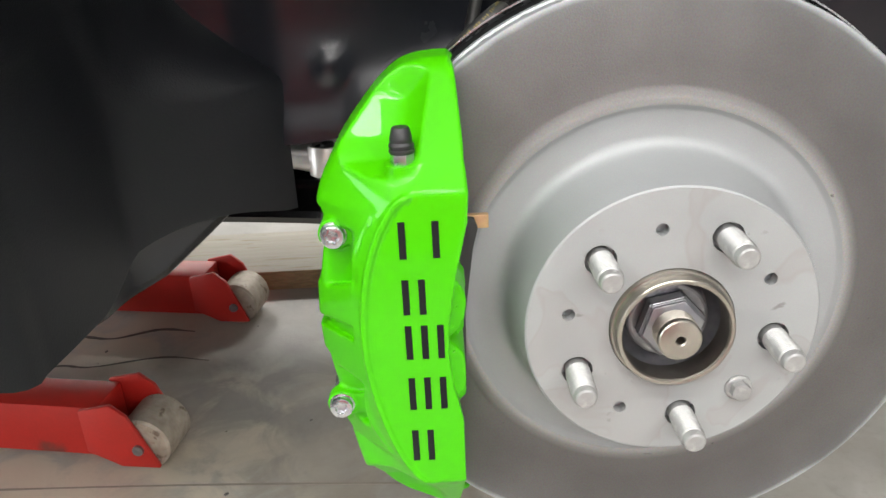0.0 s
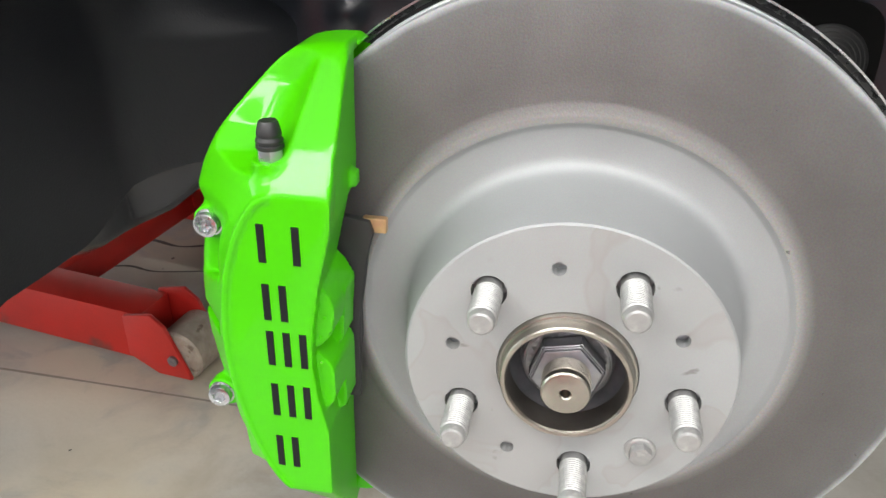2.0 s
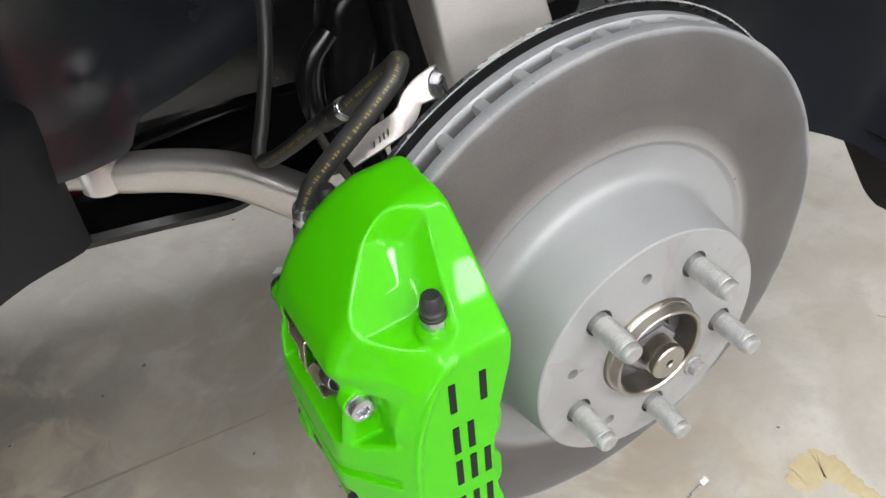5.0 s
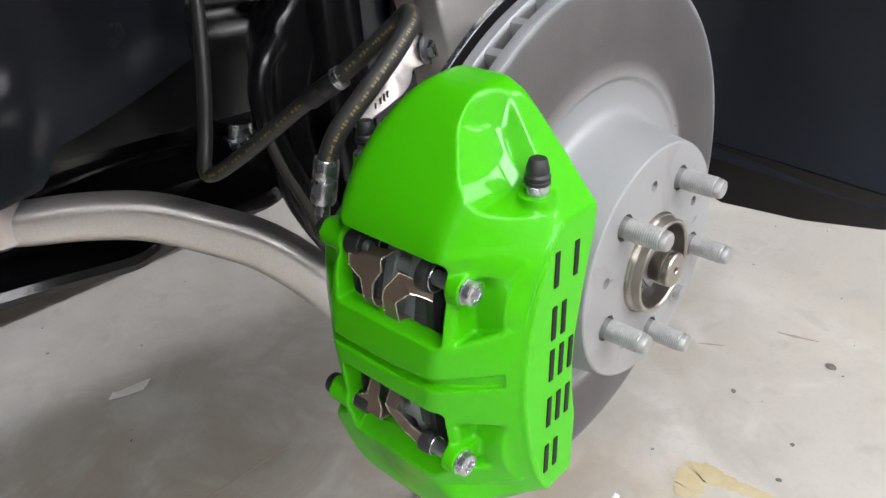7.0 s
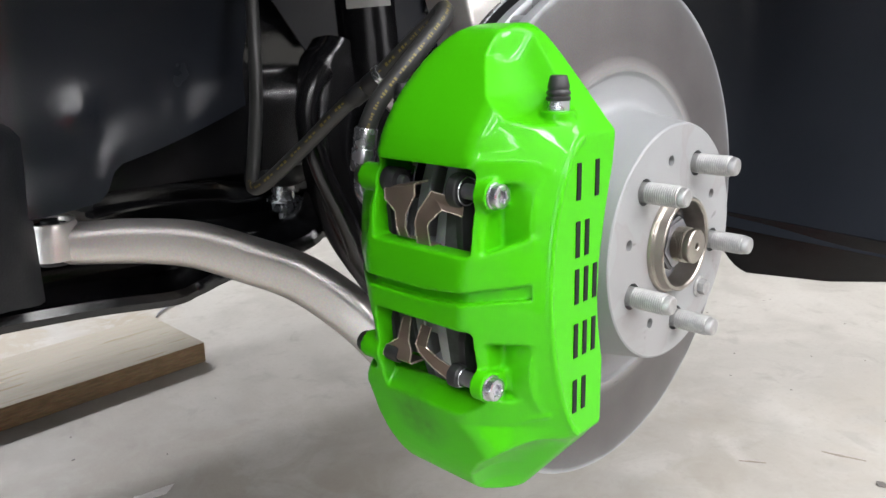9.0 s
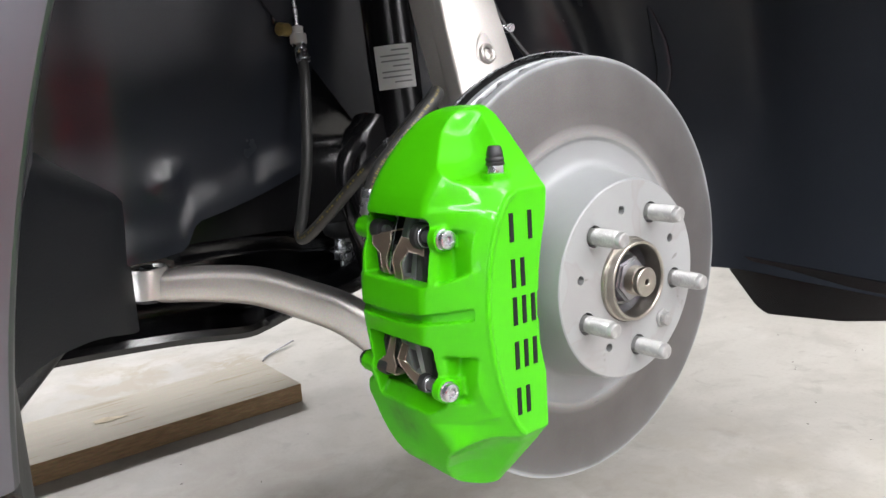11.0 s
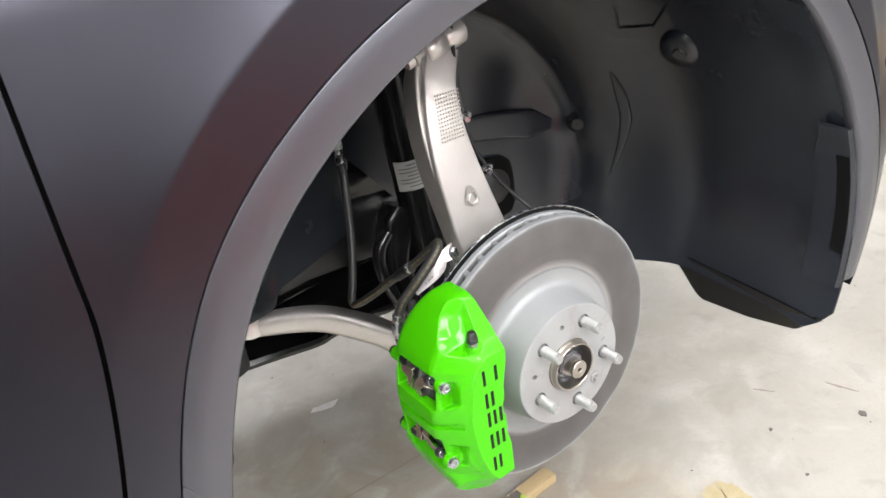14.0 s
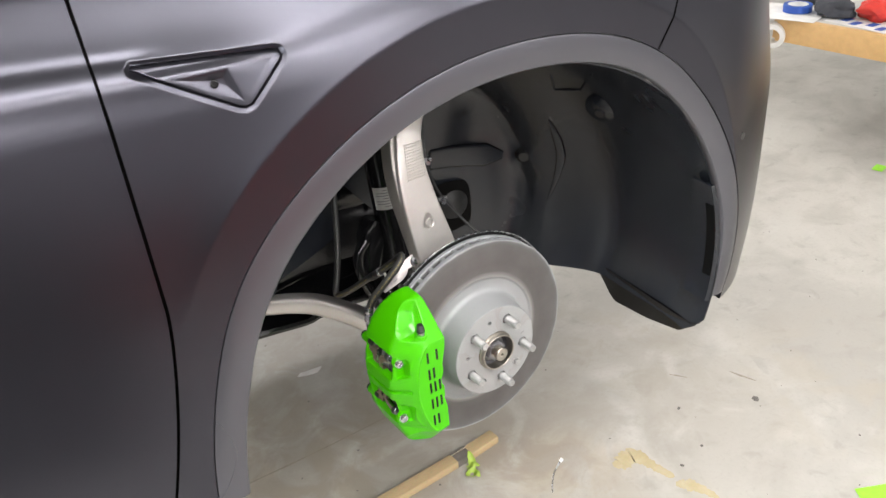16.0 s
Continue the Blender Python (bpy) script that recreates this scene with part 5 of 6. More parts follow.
    cam_part = part("side_housing", bm, PAINT, root, "dark grey triangular side housing with a small lens", sharp=60)
    y = skin(-0.3766, 1.1538) + 0.0005
    bm = bmesh.new()
    lathe(bm, [(0.0, -0.001), (0.0034, -0.001), (0.0044, 0.0), (0.0044, 0.006), (0.0, 0.006)], (-0.3766, y - 0.0006, 1.1538), (0.2, 1, 0), 20)
    part("lens", bm, PLASTIC, cam_part, "small black lens")
    bm = bmesh.new()
    lathe(bm, [(0.0, -0.001), (0.0065, -0.001), (0.007, 0.0), (0.007, 0.006), (0.0, 0.006)], (0.4295, skin(0.4295, 0.887) - 0.0005, 0.887), (-0.2, 1, 0), 24)
    part("parking_sensor", bm, PLASTIC, root, "small round parking sensor")
    return root


car_body()


# ---- inside the wheel arch ----
def front_radius(y):
    return 0.418 + 0.006 * step(0.02, 0.10, y) - 0.004 * step(0.1, 0.25, y) - 0.10 * step(0.26, 0.45, y)


def wheel_liner_front():
    root = thing("wheel_liner", "black moulded plastic front wheel arch liner", "wheel liner", CAR)
    rows = []
    places = [(y, front_radius(y)) for y in np.linspace(0.008, 0.45, 27)] + [(0.462 - 0.012 * k, 0.312 - 0.008 * k ** 2 * 0.2 - 0.03 * k) for k in range(0, 1)] + [(0.470 + 0.003 * k, 0.295 - 0.034 * k) for k in range(9)]
    for y, r in places:
        low = 0.509 - 0.006 * step(0.40, 0.47, y) + 0.034 * (1 - step(0.010, 0.036, y))
        t0 = -math.degrees(math.asin(min(0.97, (AZ - low) / r)))
        row = []
        for th in np.linspace(t0, 128, 64):
            dent = 0.010 * math.exp(-((th - 40) / 8) ** 2 - ((y - 0.22) / 0.05) ** 2) - 0.012 * math.exp(-((th - 9) / 4) ** 2 - ((r - 0.30) / 0.03) ** 2)
            rr = r + dent
            row.append((AX + rr * math.cos(radians(th)), y + 0.010 * math.exp(-((th - 30) / 12) ** 2 - ((r - 0.24) / 0.05) ** 2), AZ + rr * math.sin(radians(th))))
        rows.append(row)
    part("shell", thicken(sheet(bmesh.new(), rows), -0.003), LINER, root, "black moulded arch shell")
    # lower deflector lip
    rows = []
    for y in np.linspace(0.020, 0.298, 38):
        low = float(np.interp(y, [0.018, 0.041, 0.060, 0.145, 0.240, 0.256, 0.298], [0.530, 0.512, 0.490, 0.469, 0.456, 0.463, 0.503]))
        rows.append([(0.378 + 0.004 * t, y, 0.525 - (0.525 - low) * t) for t in (0, 0.3, 0.6, 0.85, 1.0)] + [(0.390, y, low - 0.002), (0.400, y, low + 0.006), (0.404, y, low + 0.03)])
    part("deflector", thicken(sheet(bmesh.new(), rows), 0.004), CHASSIS, root, "black plastic deflector lip")
    # black plate on the shell, stands in for the shade inside an opening
    bm = bmesh.new()
    prism(bm, rounded([(0.118, 0.604), (0.150, 0.606), (0.181, 0.612), (0.182, 0.680), (0.176, 0.708), (0.150, 0.716), (0.095, 0.718), (0.090, 0.66)], 2), 0.4715, 0.4755)
    part("opening_plate", bm, GAP, root, "black rounded plate painted as the dark of an opening")
    bm = bmesh.new()
    prof = []
    for k in range(6):
        prof += [(0.012 + 0.0035 * k, -0.0004 - 0.0012 * (5 - k)), (0.0145 + 0.0035 * k, 0.0012 - 0.0012 * (5 - k))]
    lathe(bm, [(0.0, -0.006)] + prof + [(0.034, 0.006)], (0.142, 0.4705, 0.664), (0, 1, 0), 36)
    part("bellows", bm, RUBBER, root, "ribbed black rubber boot")
    # mouldings pressed into the shell
    bm = bmesh.new()
    bar(bm, [(0.306, 0.372, 0.845), (0.3195, 0.369, 0.811), (0.331, 0.3685, 0.78), (0.337, 0.3705, 0.749), (0.334, 0.382, 0.70), (0.325, 0.397, 0.651)], (0.62, -0.77, 0), lerp([(0, 0.003), (0.3, 0.018), (0.6, 0.020), (1, 0.004)]), lerp([(0, 0.004), (0.5, 0.011), (1, 0.004)]), 0.4)
    part("moulded_rib", bm, LINER, root)
    bm = bmesh.new()
    bar(bm, [(0.10, 0.486, 0.772), (0.158, 0.482, 0.765), (0.22, 0.477, 0.752), (0.262, 0.473, 0.742)], (0, 0, 1), lerp([(0, 0.045), (0.7, 0.050), (1, 0.02)]), lerp([(0, 0.018), (1, 0.012)]), 0.45)
    part("moulded_bulge", bm, LINER, root)
    part("moulded_edge", tube(bmesh.new(), [(0.272, 0.322, 0.956), (0.280, 0.323, 0.940), (0.293, 0.333, 0.914), (0.298, 0.328, 0.911), (0.320, 0.299, 0.913), (0.323, 0.292, 0.917), (0.308, 0.247, 0.958)], 0.0022, 8), LINER, root)
    # relief on the shell
    bm = bmesh.new()
    lathe(bm, [(0.0, -0.002), (0.009, -0.002), (0.011, 0.001), (0.024, 0.003), (0.032, 0.008), (0.034, 0.014)], (0.345, 0.265, 0.872), (0.80, 0.38, 0.46), 28)
    part("round_boss", bm, LINER, root)
    bm = bmesh.new()
    lathe(bm, [(0.0, -0.010), (0.010, -0.010), (0.014, -0.004), (0.020, 0.0)], (0.300, 0.445, 0.740), (0.7, 0.7, 0.1), 20)
    part("fastener", bm, PLASTIC, root)
    rows = []
    for y in (0.011, 0.013, 0.030, 0.050, 0.062, 0.066, 0.067):
        rows.append([(AX + (0.4115 if 0.012 < y < 0.064 else 0.4165) * math.cos(radians(th)), y + 0.012 * step(12, 19, th) * step(0.03, 0.06, y) * -1, AZ + 0.4115 * math.sin(radians(th))) for th in np.linspace(-13, 20, 40)])
    part("edge_flange", thicken(sheet(bmesh.new(), rows), 0.004), LINER, root, "raised edge strip of the liner")
    # black strip laid over the flange for the shade in its slot
    rows = [[(AX + (0.4085 if 0 < k < 3 else 0.4120) * math.cos(radians(th)), y, AZ + 0.410 * math.sin(radians(th))) for th in np.linspace(-6, 14, 30)] for k, y in enumerate((0.0115, 0.0125, 0.0285, 0.0295))]
    part("slot", thicken(sheet(bmesh.new(), rows), 0.002), GAP, root, "black strip painted as the dark of a slot in the edge strip")
    bm = bmesh.new()
    lathe(bm, [(0.0, -0.003), (0.004, -0.003), (0.0055, 0.0), (0.0055, 0.003)], (0.3975, 0.042, 0.715), (1, 0.1, 0), 14)
    part("fastener", bm, BOLT, root)
    return root


wheel_liner_front()


def rear_radius(th, y):
    base = 0.418 + 0.028 * max(0, (th - 160) / 30) ** 2 * (1 - step(0.02, 0.12, y)) + 0.01 * step(0.0, 0.05, y)
    deep = 0.134 * step(0.33, 0.465, y)
    r = base - deep * step(166, 186, th)
    r += 0.005 * step(0.185, 0.205, y + 0.002 * (th - 170)) - 0.006 * step(0.290, 0.315, y - 0.004 * (th - 170))
    r += 0.012 * math.exp(-((th - 181) / 5) ** 2 - ((y - 0.10) / 0.06) ** 2) - 0.010 * math.exp(-((th - 171) / 2.2) ** 2 - ((y - 0.13) / 0.10) ** 2)
    return r


def wheel_liner_rear():
    root = thing("wheel_liner", "black moulded plastic rear wheel arch liner", "wheel liner", CAR)
    rows = []
    for y in np.linspace(0.012, 0.455, 36):
        low, row = 0.592 - 0.087 * step(0.02, 0.17, y) + 0.040 * step(0.26, 0.39, y) - 0.014 * step(0.40, 0.455, y), []
        for t in np.linspace(0, 1, 70):
            th = 112 + 70 * min(1, t / 0.6)
            r = rear_radius(th, y)
            z = AZ + r * math.sin(radians(th))
            x = AX + r * math.cos(radians(th))
            if t > 0.6:
                k = (t - 0.6) / 0.4
                z0 = z
                z = z0 + (low - z0) * k
                r = rear_radius(182 + 12 * k * (1 - step(0.02, 0.12, y)), y)
                x = AX - r
            row.append((x, y, z))
        rows.append(row)
    part("lower_shell", thicken(sheet(bmesh.new(), rows), 0.003), SHADELINER, root, "black moulded arch shell")
    rows = []
    for k in np.linspace(-0.95, 1.28, 46):
        x, y = -0.310 + 0.152 * k, 0.456 + 0.030 * k + 0.012 * step(0, 0.4, -k)
        low = 0.600 + 0.030 * max(0, k) ** 1.6 + 0.024 * step(0.30, 0.42, k)
        rows.append([(x + 0.02 * step(0.66, 0.82, z) * max(0, k) + 0.03 * step(0.85, 1.2, z), y + 0.006 * math.exp(-((z - 0.72) / 0.05) ** 2) - 0.007 * math.exp(-((z - 0.675) / 0.012) ** 2 - ((k - 0.25) / 0.08) ** 2) - 0.006 * step(0.045, 0.0, z - low), z) for z in low + (1.16 - low) * np.linspace(0, 1, 50) ** 1.4])
    bm = bmesh.new()
    bar(bm, [(-0.462, 0.245, 0.535), (-0.484, 0.290, 0.512), (-0.497, 0.340, 0.500), (-0.490, 0.385, 0.500), (-0.455, 0.415, 0.515), (-0.40, 0.445, 0.545)], (0, 0, 1), lerp([(0, 0.05), (0.4, 0.080), (0.75, 0.075), (1, 0.04)]), lambda t: 0.040, 0.42)
    part("air_duct", bm, LINER, root, "black rounded air duct")
    part("upper_shell", thicken(sheet(bmesh.new(), rows), 0.003), LINER, root)
    return root


wheel_liner_rear()


def inner_panel():
    root = thing("inner_body", "black painted inner body panel and subframe behind the suspension", "body panel", CAR)
    bm = bmesh.new()
    rows = []
    for z in np.linspace(0.60, 1.30, 90):
        rows.append([(x, 0.515 + 0.03 * step(0.05, 0.2, x) + 0.20 * max(0, z - 0.74) + 0.006 * math.sin(75 * z + 3 * x) * step(0.72, 0.76, z) * step(0.90, 0.84, z) + 0.012 * math.exp(-((z - 0.70) / 0.018) ** 2), z) for x in np.linspace(-0.46, 0.46, 40)])
    part("inner_wing", thicken(sheet(bm, rows), 0.004), CHASSIS, root)
    bm = bmesh.new()
    bar(bm, [(-0.50, 0.69, 0.575), (-0.25, 0.68, 0.575), (-0.05, 0.68, 0.575), (0.2, 0.68, 0.575), (0.5, 0.68, 0.575)], (0, 0, 1), lambda t: 0.14, lambda t: 0.10, 0.2)
    part("subframe_rail", bm, CHASSIS, root, "black subframe rail")
    part("belly_plate", box(bmesh.new(), -0.75, 1.10, 0.512, 2.7, 1.08, 0.03, 0.012), CHASSIS, root)
    bm = lathe(bmesh.new(), [(0.0, 0.05), (0.016, 0.05), (0.02, 0.03), (0.013, 0.02), (0.013, 0.0), (0.019, 0.0), (0.019, -0.003), (0.0, -0.003)], (-0.033, 0.575, 0.553), (0, 0, 1), 24)
    lathe(bm, [(0.0, -0.003), (0.014, -0.003), (0.014, -0.014), (0.012, -0.016), (0.0, -0.016)], (-0.033, 0.575, 0.553), (0, 0, 1), 6)
    lathe(bm, [(0.0, -0.016), (0.007, -0.016), (0.007, -0.024), (0.0, -0.024)], (-0.033, 0.575, 0.553), (0, 0, 1), 14)
    part("ball_joint_nut", bm, BOLT, root, "steel ball joint nut", sharp=30)
    # ball joint housing and the outer joint of the tie rod
    bm = lathe(bmesh.new(), [(0.0, 0.048), (0.018, 0.046), (0.027, 0.036), (0.029, 0.022), (0.024, 0.012), (0.016, 0.008), (0.0, 0.008)], (-0.033, 0.575, 0.560), (0, 0, 1), 26)
    bar(bm, [(-0.030, 0.575, 0.592), (0.02, 0.60, 0.60), (0.10, 0.63, 0.61)], (0, 0, 1), lambda t: 0.030, lambda t: 0.034)
    part("ball_joint", bm, RUBBER, root, "black ball joint boot")
    # fork under the shock absorber
    bm = bmesh.new()
    bar(bm, [(-0.056, 0.408, 0.722), (-0.062, 0.406, 0.708), (-0.076, 0.402, 0.684), (-0.088, 0.392, 0.630), (-0.082, 0.375, 0.570), (-0.060, 0.350, 0.515)], (1, 0, 0), lerp([(0, 0.050), (0.3, 0.062), (0.6, 0.040), (1, 0.034)]), lerp([(0, 0.050), (1, 0.036)]), 0.35)
    part("lower_fork", bm, CHASSIS, root, "glossy black forked strut foot")
    part("link_rod", tube(bmesh.new(), [(-0.100, 0.372, 0.705), (-0.117, 0.366, 0.690), (-0.123, 0.362, 0.662), (-0.114, 0.357, 0.622), (-0.096, 0.352, 0.578), (-0.085, 0.352, 0.545)], 0.0095), CHASSIS, root, "curved glossy black link")
    # bracket of the subframe, with two folded edges
    def folded(points, w, h):
        b = bmesh.new()
        bar(b, points, (0, 0, 1), lambda t: h, lambda t: w, 0.25)
        return b
    part("subframe_bracket", folded([(-0.262, 0.522, 0.596), (-0.20, 0.545, 0.590), (-0.13, 0.570, 0.577), (-0.075, 0.598, 0.563), (0.0, 0.62, 0.556)], 0.030, 0.026), CHASSIS, root, "black pressed subframe bracket")
    part("folded_edge", folded([(-0.262, 0.504, 0.583), (-0.20, 0.527, 0.579), (-0.13, 0.555, 0.568), (-0.085, 0.580, 0.556), (-0.03, 0.602, 0.552)], 0.012, 0.005), CHASSIS, root)
    # undertray with a rolled front edge
    edge = [(-0.62, 0.50, 0.503), (-0.40, 0.500, 0.500), (-0.28, 0.496, 0.497), (-0.20, 0.500, 0.488), (-0.172, 0.503, 0.491), (-0.150, 0.490, 0.503), (-0.110, 0.474, 0.516), (-0.075, 0.452, 0.532), (-0.055, 0.455, 0.545), (-0.02, 0.50, 0.556)]
    rows = []
    for p in smooth_path(edge, 5):
        rows.append([(p.x, p.y + 0.002, p.z + 0.010), (p.x, p.y - 0.001, p.z + 0.004), (p.x, p.y, p.z), (p.x, p.y + 0.006, p.z - 0.001), (p.x, p.y + 0.05, p.z + 0.006), (p.x * 0.9, 0.600, 0.515), (p.x * 0.8, 0.65, 0.53)])
    part("undertray", thicken(sheet(bmesh.new(), rows), 0.003), CHASSIS, root, "black plastic undertray")
    # the rest of the car that closes the view
    part("engine_bay_side", box(bmesh.new(), 0.0, 0.72, 1.0, 1.4, 0.04, 0.9), CHASSIS, root)
    part("floor_pan", box(bmesh.new(), -1.3, 0.95, 0.62, 1.6, 1.55, 0.06), CHASSIS, root)
    part("bonnet_under", box(bmesh.new(), -0.2, 0.75, 1.36, 1.9, 1.45, 0.03), CHASSIS, root)
    part("far_side", box(bmesh.new(), -0.5, 1.72, 0.95, 2.9, 0.04, 0.8), CHASSIS, root)
    part("bumper_back", box(bmesh.new(), 0.74, 1.15, 0.78, 0.20, 1.0, 0.5, 0.05), CHASSIS, root)
    return root


inner_panel()


# ---- on the floor ----
def floor_jack():
    u, v = Vector((-0.972, 0.235, 0)), Vector((0.10, 0.995, 0))
    m = Matrix(((u.x, v.x, 0, -0.615), (u.y, v.y, 0, 0.695), (0, 0, 1, 0), (0, 0, 0, 1)))
    root = thing("floor_jack", "worn red steel lifting frame with rollers on the concrete", "jack", m)
    for off, fwd in ((0.0, 0.0), (0.47, 0.035)):
        bm = bmesh.new()
        box(bm, 0.36 + fwd, off, 0.066, 0.60, 0.078, 0.092, 0.004)
        part("leg", bm, RED, root, "red painted steel leg", sharp=30)
        for s in (-0.046, 0.046):
            bm = bmesh.new()
            prism(bm, [(a + fwd, b) for a, b in ((-0.035, 0.012), (0.03, 0.010), (0.085, 0.035), (0.085, 0.112), (0.03, 0.125), (0.005, 0.105))], off + s - 0.004, off + s + 0.004, 0.002)
            part("fork_plate", bm, RED, root, "red fork plate", sharp=30)
        bm = bmesh.new()
        lathe(bm, [(0.0, -0.040), (0.042, -0.040), (0.046, -0.036), (0.046, 0.036), (0.042, 0.040), (0.0, 0.040)], (-0.005 + fwd, off, 0.046), (0, 1, 0), 40)
        part("roller", bm, ROLLER, root, "worn pale steel roller")
        bm = bmesh.new()
        lathe(bm, [(0.0, -0.055), (0.009, -0.055), (0.009, 0.055), (0.0, 0.055)], (-0.005 + fwd, off, 0.046), (0, 1, 0), 16)
        part("axle", bm, NUT, root)
    bm = box(bmesh.new(), 0.33, 0.235, 0.072, 0.07, 0.40, 0.06, 0.004)
    part("cross_bar", bm, RED, root, "red cross bar", sharp=30)
    return root


floor_jack()


def plank(name, label, m, length, width, height, mat, edge):
    root = thing(name, label, "plank", m)
    bm = bmesh.new()
    box(bm, 0, 0, height / 2, length, width, height, 0.004)
    ob = part("board", bm, mat, root, sharp=30)
    ob.data.materials.append(edge)
    for p in ob.data.polygons:
        if abs(p.normal.z) < 0.5:
            p.material_index = 1
    return root


plank("plank", "pale wooden plank with dark worn edges on the floor", pose(-0.570, 1.400, 0, 0, 0, 0.8), 1.8, 0.243, 0.048, WOOD, WOODEND)
plank("plank", "narrow pale wooden batten on the floor under the disc", pose(-0.086, 0.334, 0, 0, 0, 1), 0.40, 0.034, 0.022, BATTEN, BATTEN)
plank("plank", "short pale wooden batten end under the disc", pose(0.197, 0.341, 0, 0, 0, 4), 0.085, 0.034, 0.022, BATTEN, BATTEN)
sheet_metal = thing("metal_plate", "dull brown-grey sheet metal plate with a bright edge between two battens", "plate", pose(0.134, 0.3380, 0.0, 0, 0, 3))
part("plate", box(bmesh.new(), 0, -0.002, 0.0102, 0.049, 0.026, 0.018, 0.001), DULLPLATE, sheet_metal)
part("bright_edge", box(bmesh.new(), 0, 0.0125, 0.0200, 0.049, 0.0022, 0.0045, 0.0006), EDGE, sheet_metal, "bright folded edge")


def scrap(name, outline, z, m, mat, label, category, lift=0.004):
    bm = bmesh.new()
    rows = []
    n = len(outline)
    for f in (1.0, 0.66, 0.33, 0.02):
        rows.append([(x * f, y * f, z + lift * (1 - f) * (0.6 + 0.4 * math.sin(5 * i + 3 * f))) for i, (x, y) in enumerate(outline)])
    return solo(name, thicken(sheet(bm, rows, closed=True), 0.0006), mat, label, category, m)


scrap("paper_scrap", [(-0.037, 0.004), (-0.012, -0.0075), (0.016, -0.014), (0.026, -0.008), (0.040, 0.004), (0.012, 0.009), (-0.012, 0.0115), (-0.023, 0.016)], 0.0015, pose(-0.001, 0.883, 0, 0, 0, 0), PAPER, "small torn white paper scrap on the concrete", "paper")
bm, rows = bmesh.new(), []
for f in np.linspace(1, 0.04, 9):
    row = []
    for k in range(36):
        a = 2 * math.pi * k / 36
        r = f * (0.019 + 0.009 * math.cos(2 * a - 2.6) + 0.005 * math.sin(5 * a + 1) + 0.003 * math.sin(9 * a))
        x, y = r * math.cos(a), 1.15 * r * math.sin(a)
        row.append((x, y, 0.006 + 0.0045 * math.sin(190 * x + 40 * y) + 0.004 * math.sin(230 * y - 90 * x + 1) + 0.010 * max(0, y / 0.03) ** 2))
    rows.append(row)
solo("film_scrap", thicken(sheet(bm, rows, closed=True), 0.0006), LEAFFILM, "crumpled yellow-green film scrap on the floor", "film scrap", pose(0.136, 0.297, 0, 0, 0, -20))
scrap("film_scrap", [(-0.06, -0.04), (0.06, -0.04), (0.065, 0.04), (-0.05, 0.045)], 0.002, pose(0.785, -0.345, 0, 0, 0, -25), FILM, "flat bright green film offcut on the floor", "film scrap", 0.006)
scrap("film_scrap", [(-0.03, -0.02), (0.03, -0.02), (0.03, 0.02), (-0.03, 0.02)], 0.002, pose(2.32, 0.56, 0, 0, 0, 10), FILM, "small bright green film offcut on the floor", "film scrap", 0.004)
rod_mesh = tube(bmesh.new(), [(0.235, 0.125, 0.003), (0.236, 0.126, 0.03), (0.240, 0.125, 0.06), (0.250, 0.121, 0.085), (0.257, 0.120, 0.094)], 0.0019, 8)
scrap("wood_chip", [(-0.030, -0.012), (0.0, -0.016), (0.042, -0.002), (0.012, 0.008), (-0.010, 0.016), (-0.034, 0.006)], 0.0495, pose(-0.092, 1.405, 0, 0, 0, -8), PALECHIP, "pale split wood chip lying on the plank", "wood chip", 0.006)
solo("bent_wire", tube(bmesh.new(), [(0.384, 1.630, 0.003), (0.398, 1.648, 0.004), (0.425, 1.668, 0.004), (0.470, 1.690, 0.006), (0.512, 1.708, 0.010), (0.520, 1.704, 0.012)], 0.0026, 8), NUT, "thin bent dark wire on the concrete behind the plank", "wire")
rod = thing("bent_rod", "thin bent metal rod with a white tip standing on the floor", "rod")
part("rod", rod_mesh, BOLT, rod)
part("tip", tube(bmesh.new(), [(0.254, 0.1205, 0.091), (0.259, 0.1195, 0.097)], 0.0040, 10), PAPER, rod, "white tip")


def workbench():
    m = Matrix.Translation((2.345, 1.065, 0)) @ pose(0, 0, 0, 0, 0, -88.2)
    root = thing("workbench", "low wooden workbench with a pine edge board", "workbench", m)
    part("top", box(bmesh.new(), 0.85, 0.45, 0.485, 1.75, 0.9, 0.03, 0.003), LABELW, root, "pale worktop", smooth=False)
    part("edge_board", box(bmesh.new(), 0.85, -0.015, 0.452, 1.75, 0.03, 0.096, 0.003), PINE, root, "yellow pine edge board")
    part("edge_board", box(bmesh.new(), -0.04, 0.45, 0.452, 0.03, 0.9, 0.096, 0.003), PINE, root, "yellow pine edge board")
    for x, y in ((0.75, 0.30), (1.6, 0.30), (0.75, 0.82), (1.6, 0.82)):
        part("leg", box(bmesh.new(), x, y, 0.235, 0.09, 0.09, 0.47, 0.004), PINE, root)
    return root


workbench()


DARKSHEET = material("dark_grey_sheet", (0.065, 0.064, 0.066), 0.75, 0, (0.05, 0.05, 0.051), 12, bump=0.2)
BOXRED = material("red_box_paint", (0.78, 0.018, 0.022), 0.35, 0, (0.70, 0.016, 0.02), 6, bump=0.03)


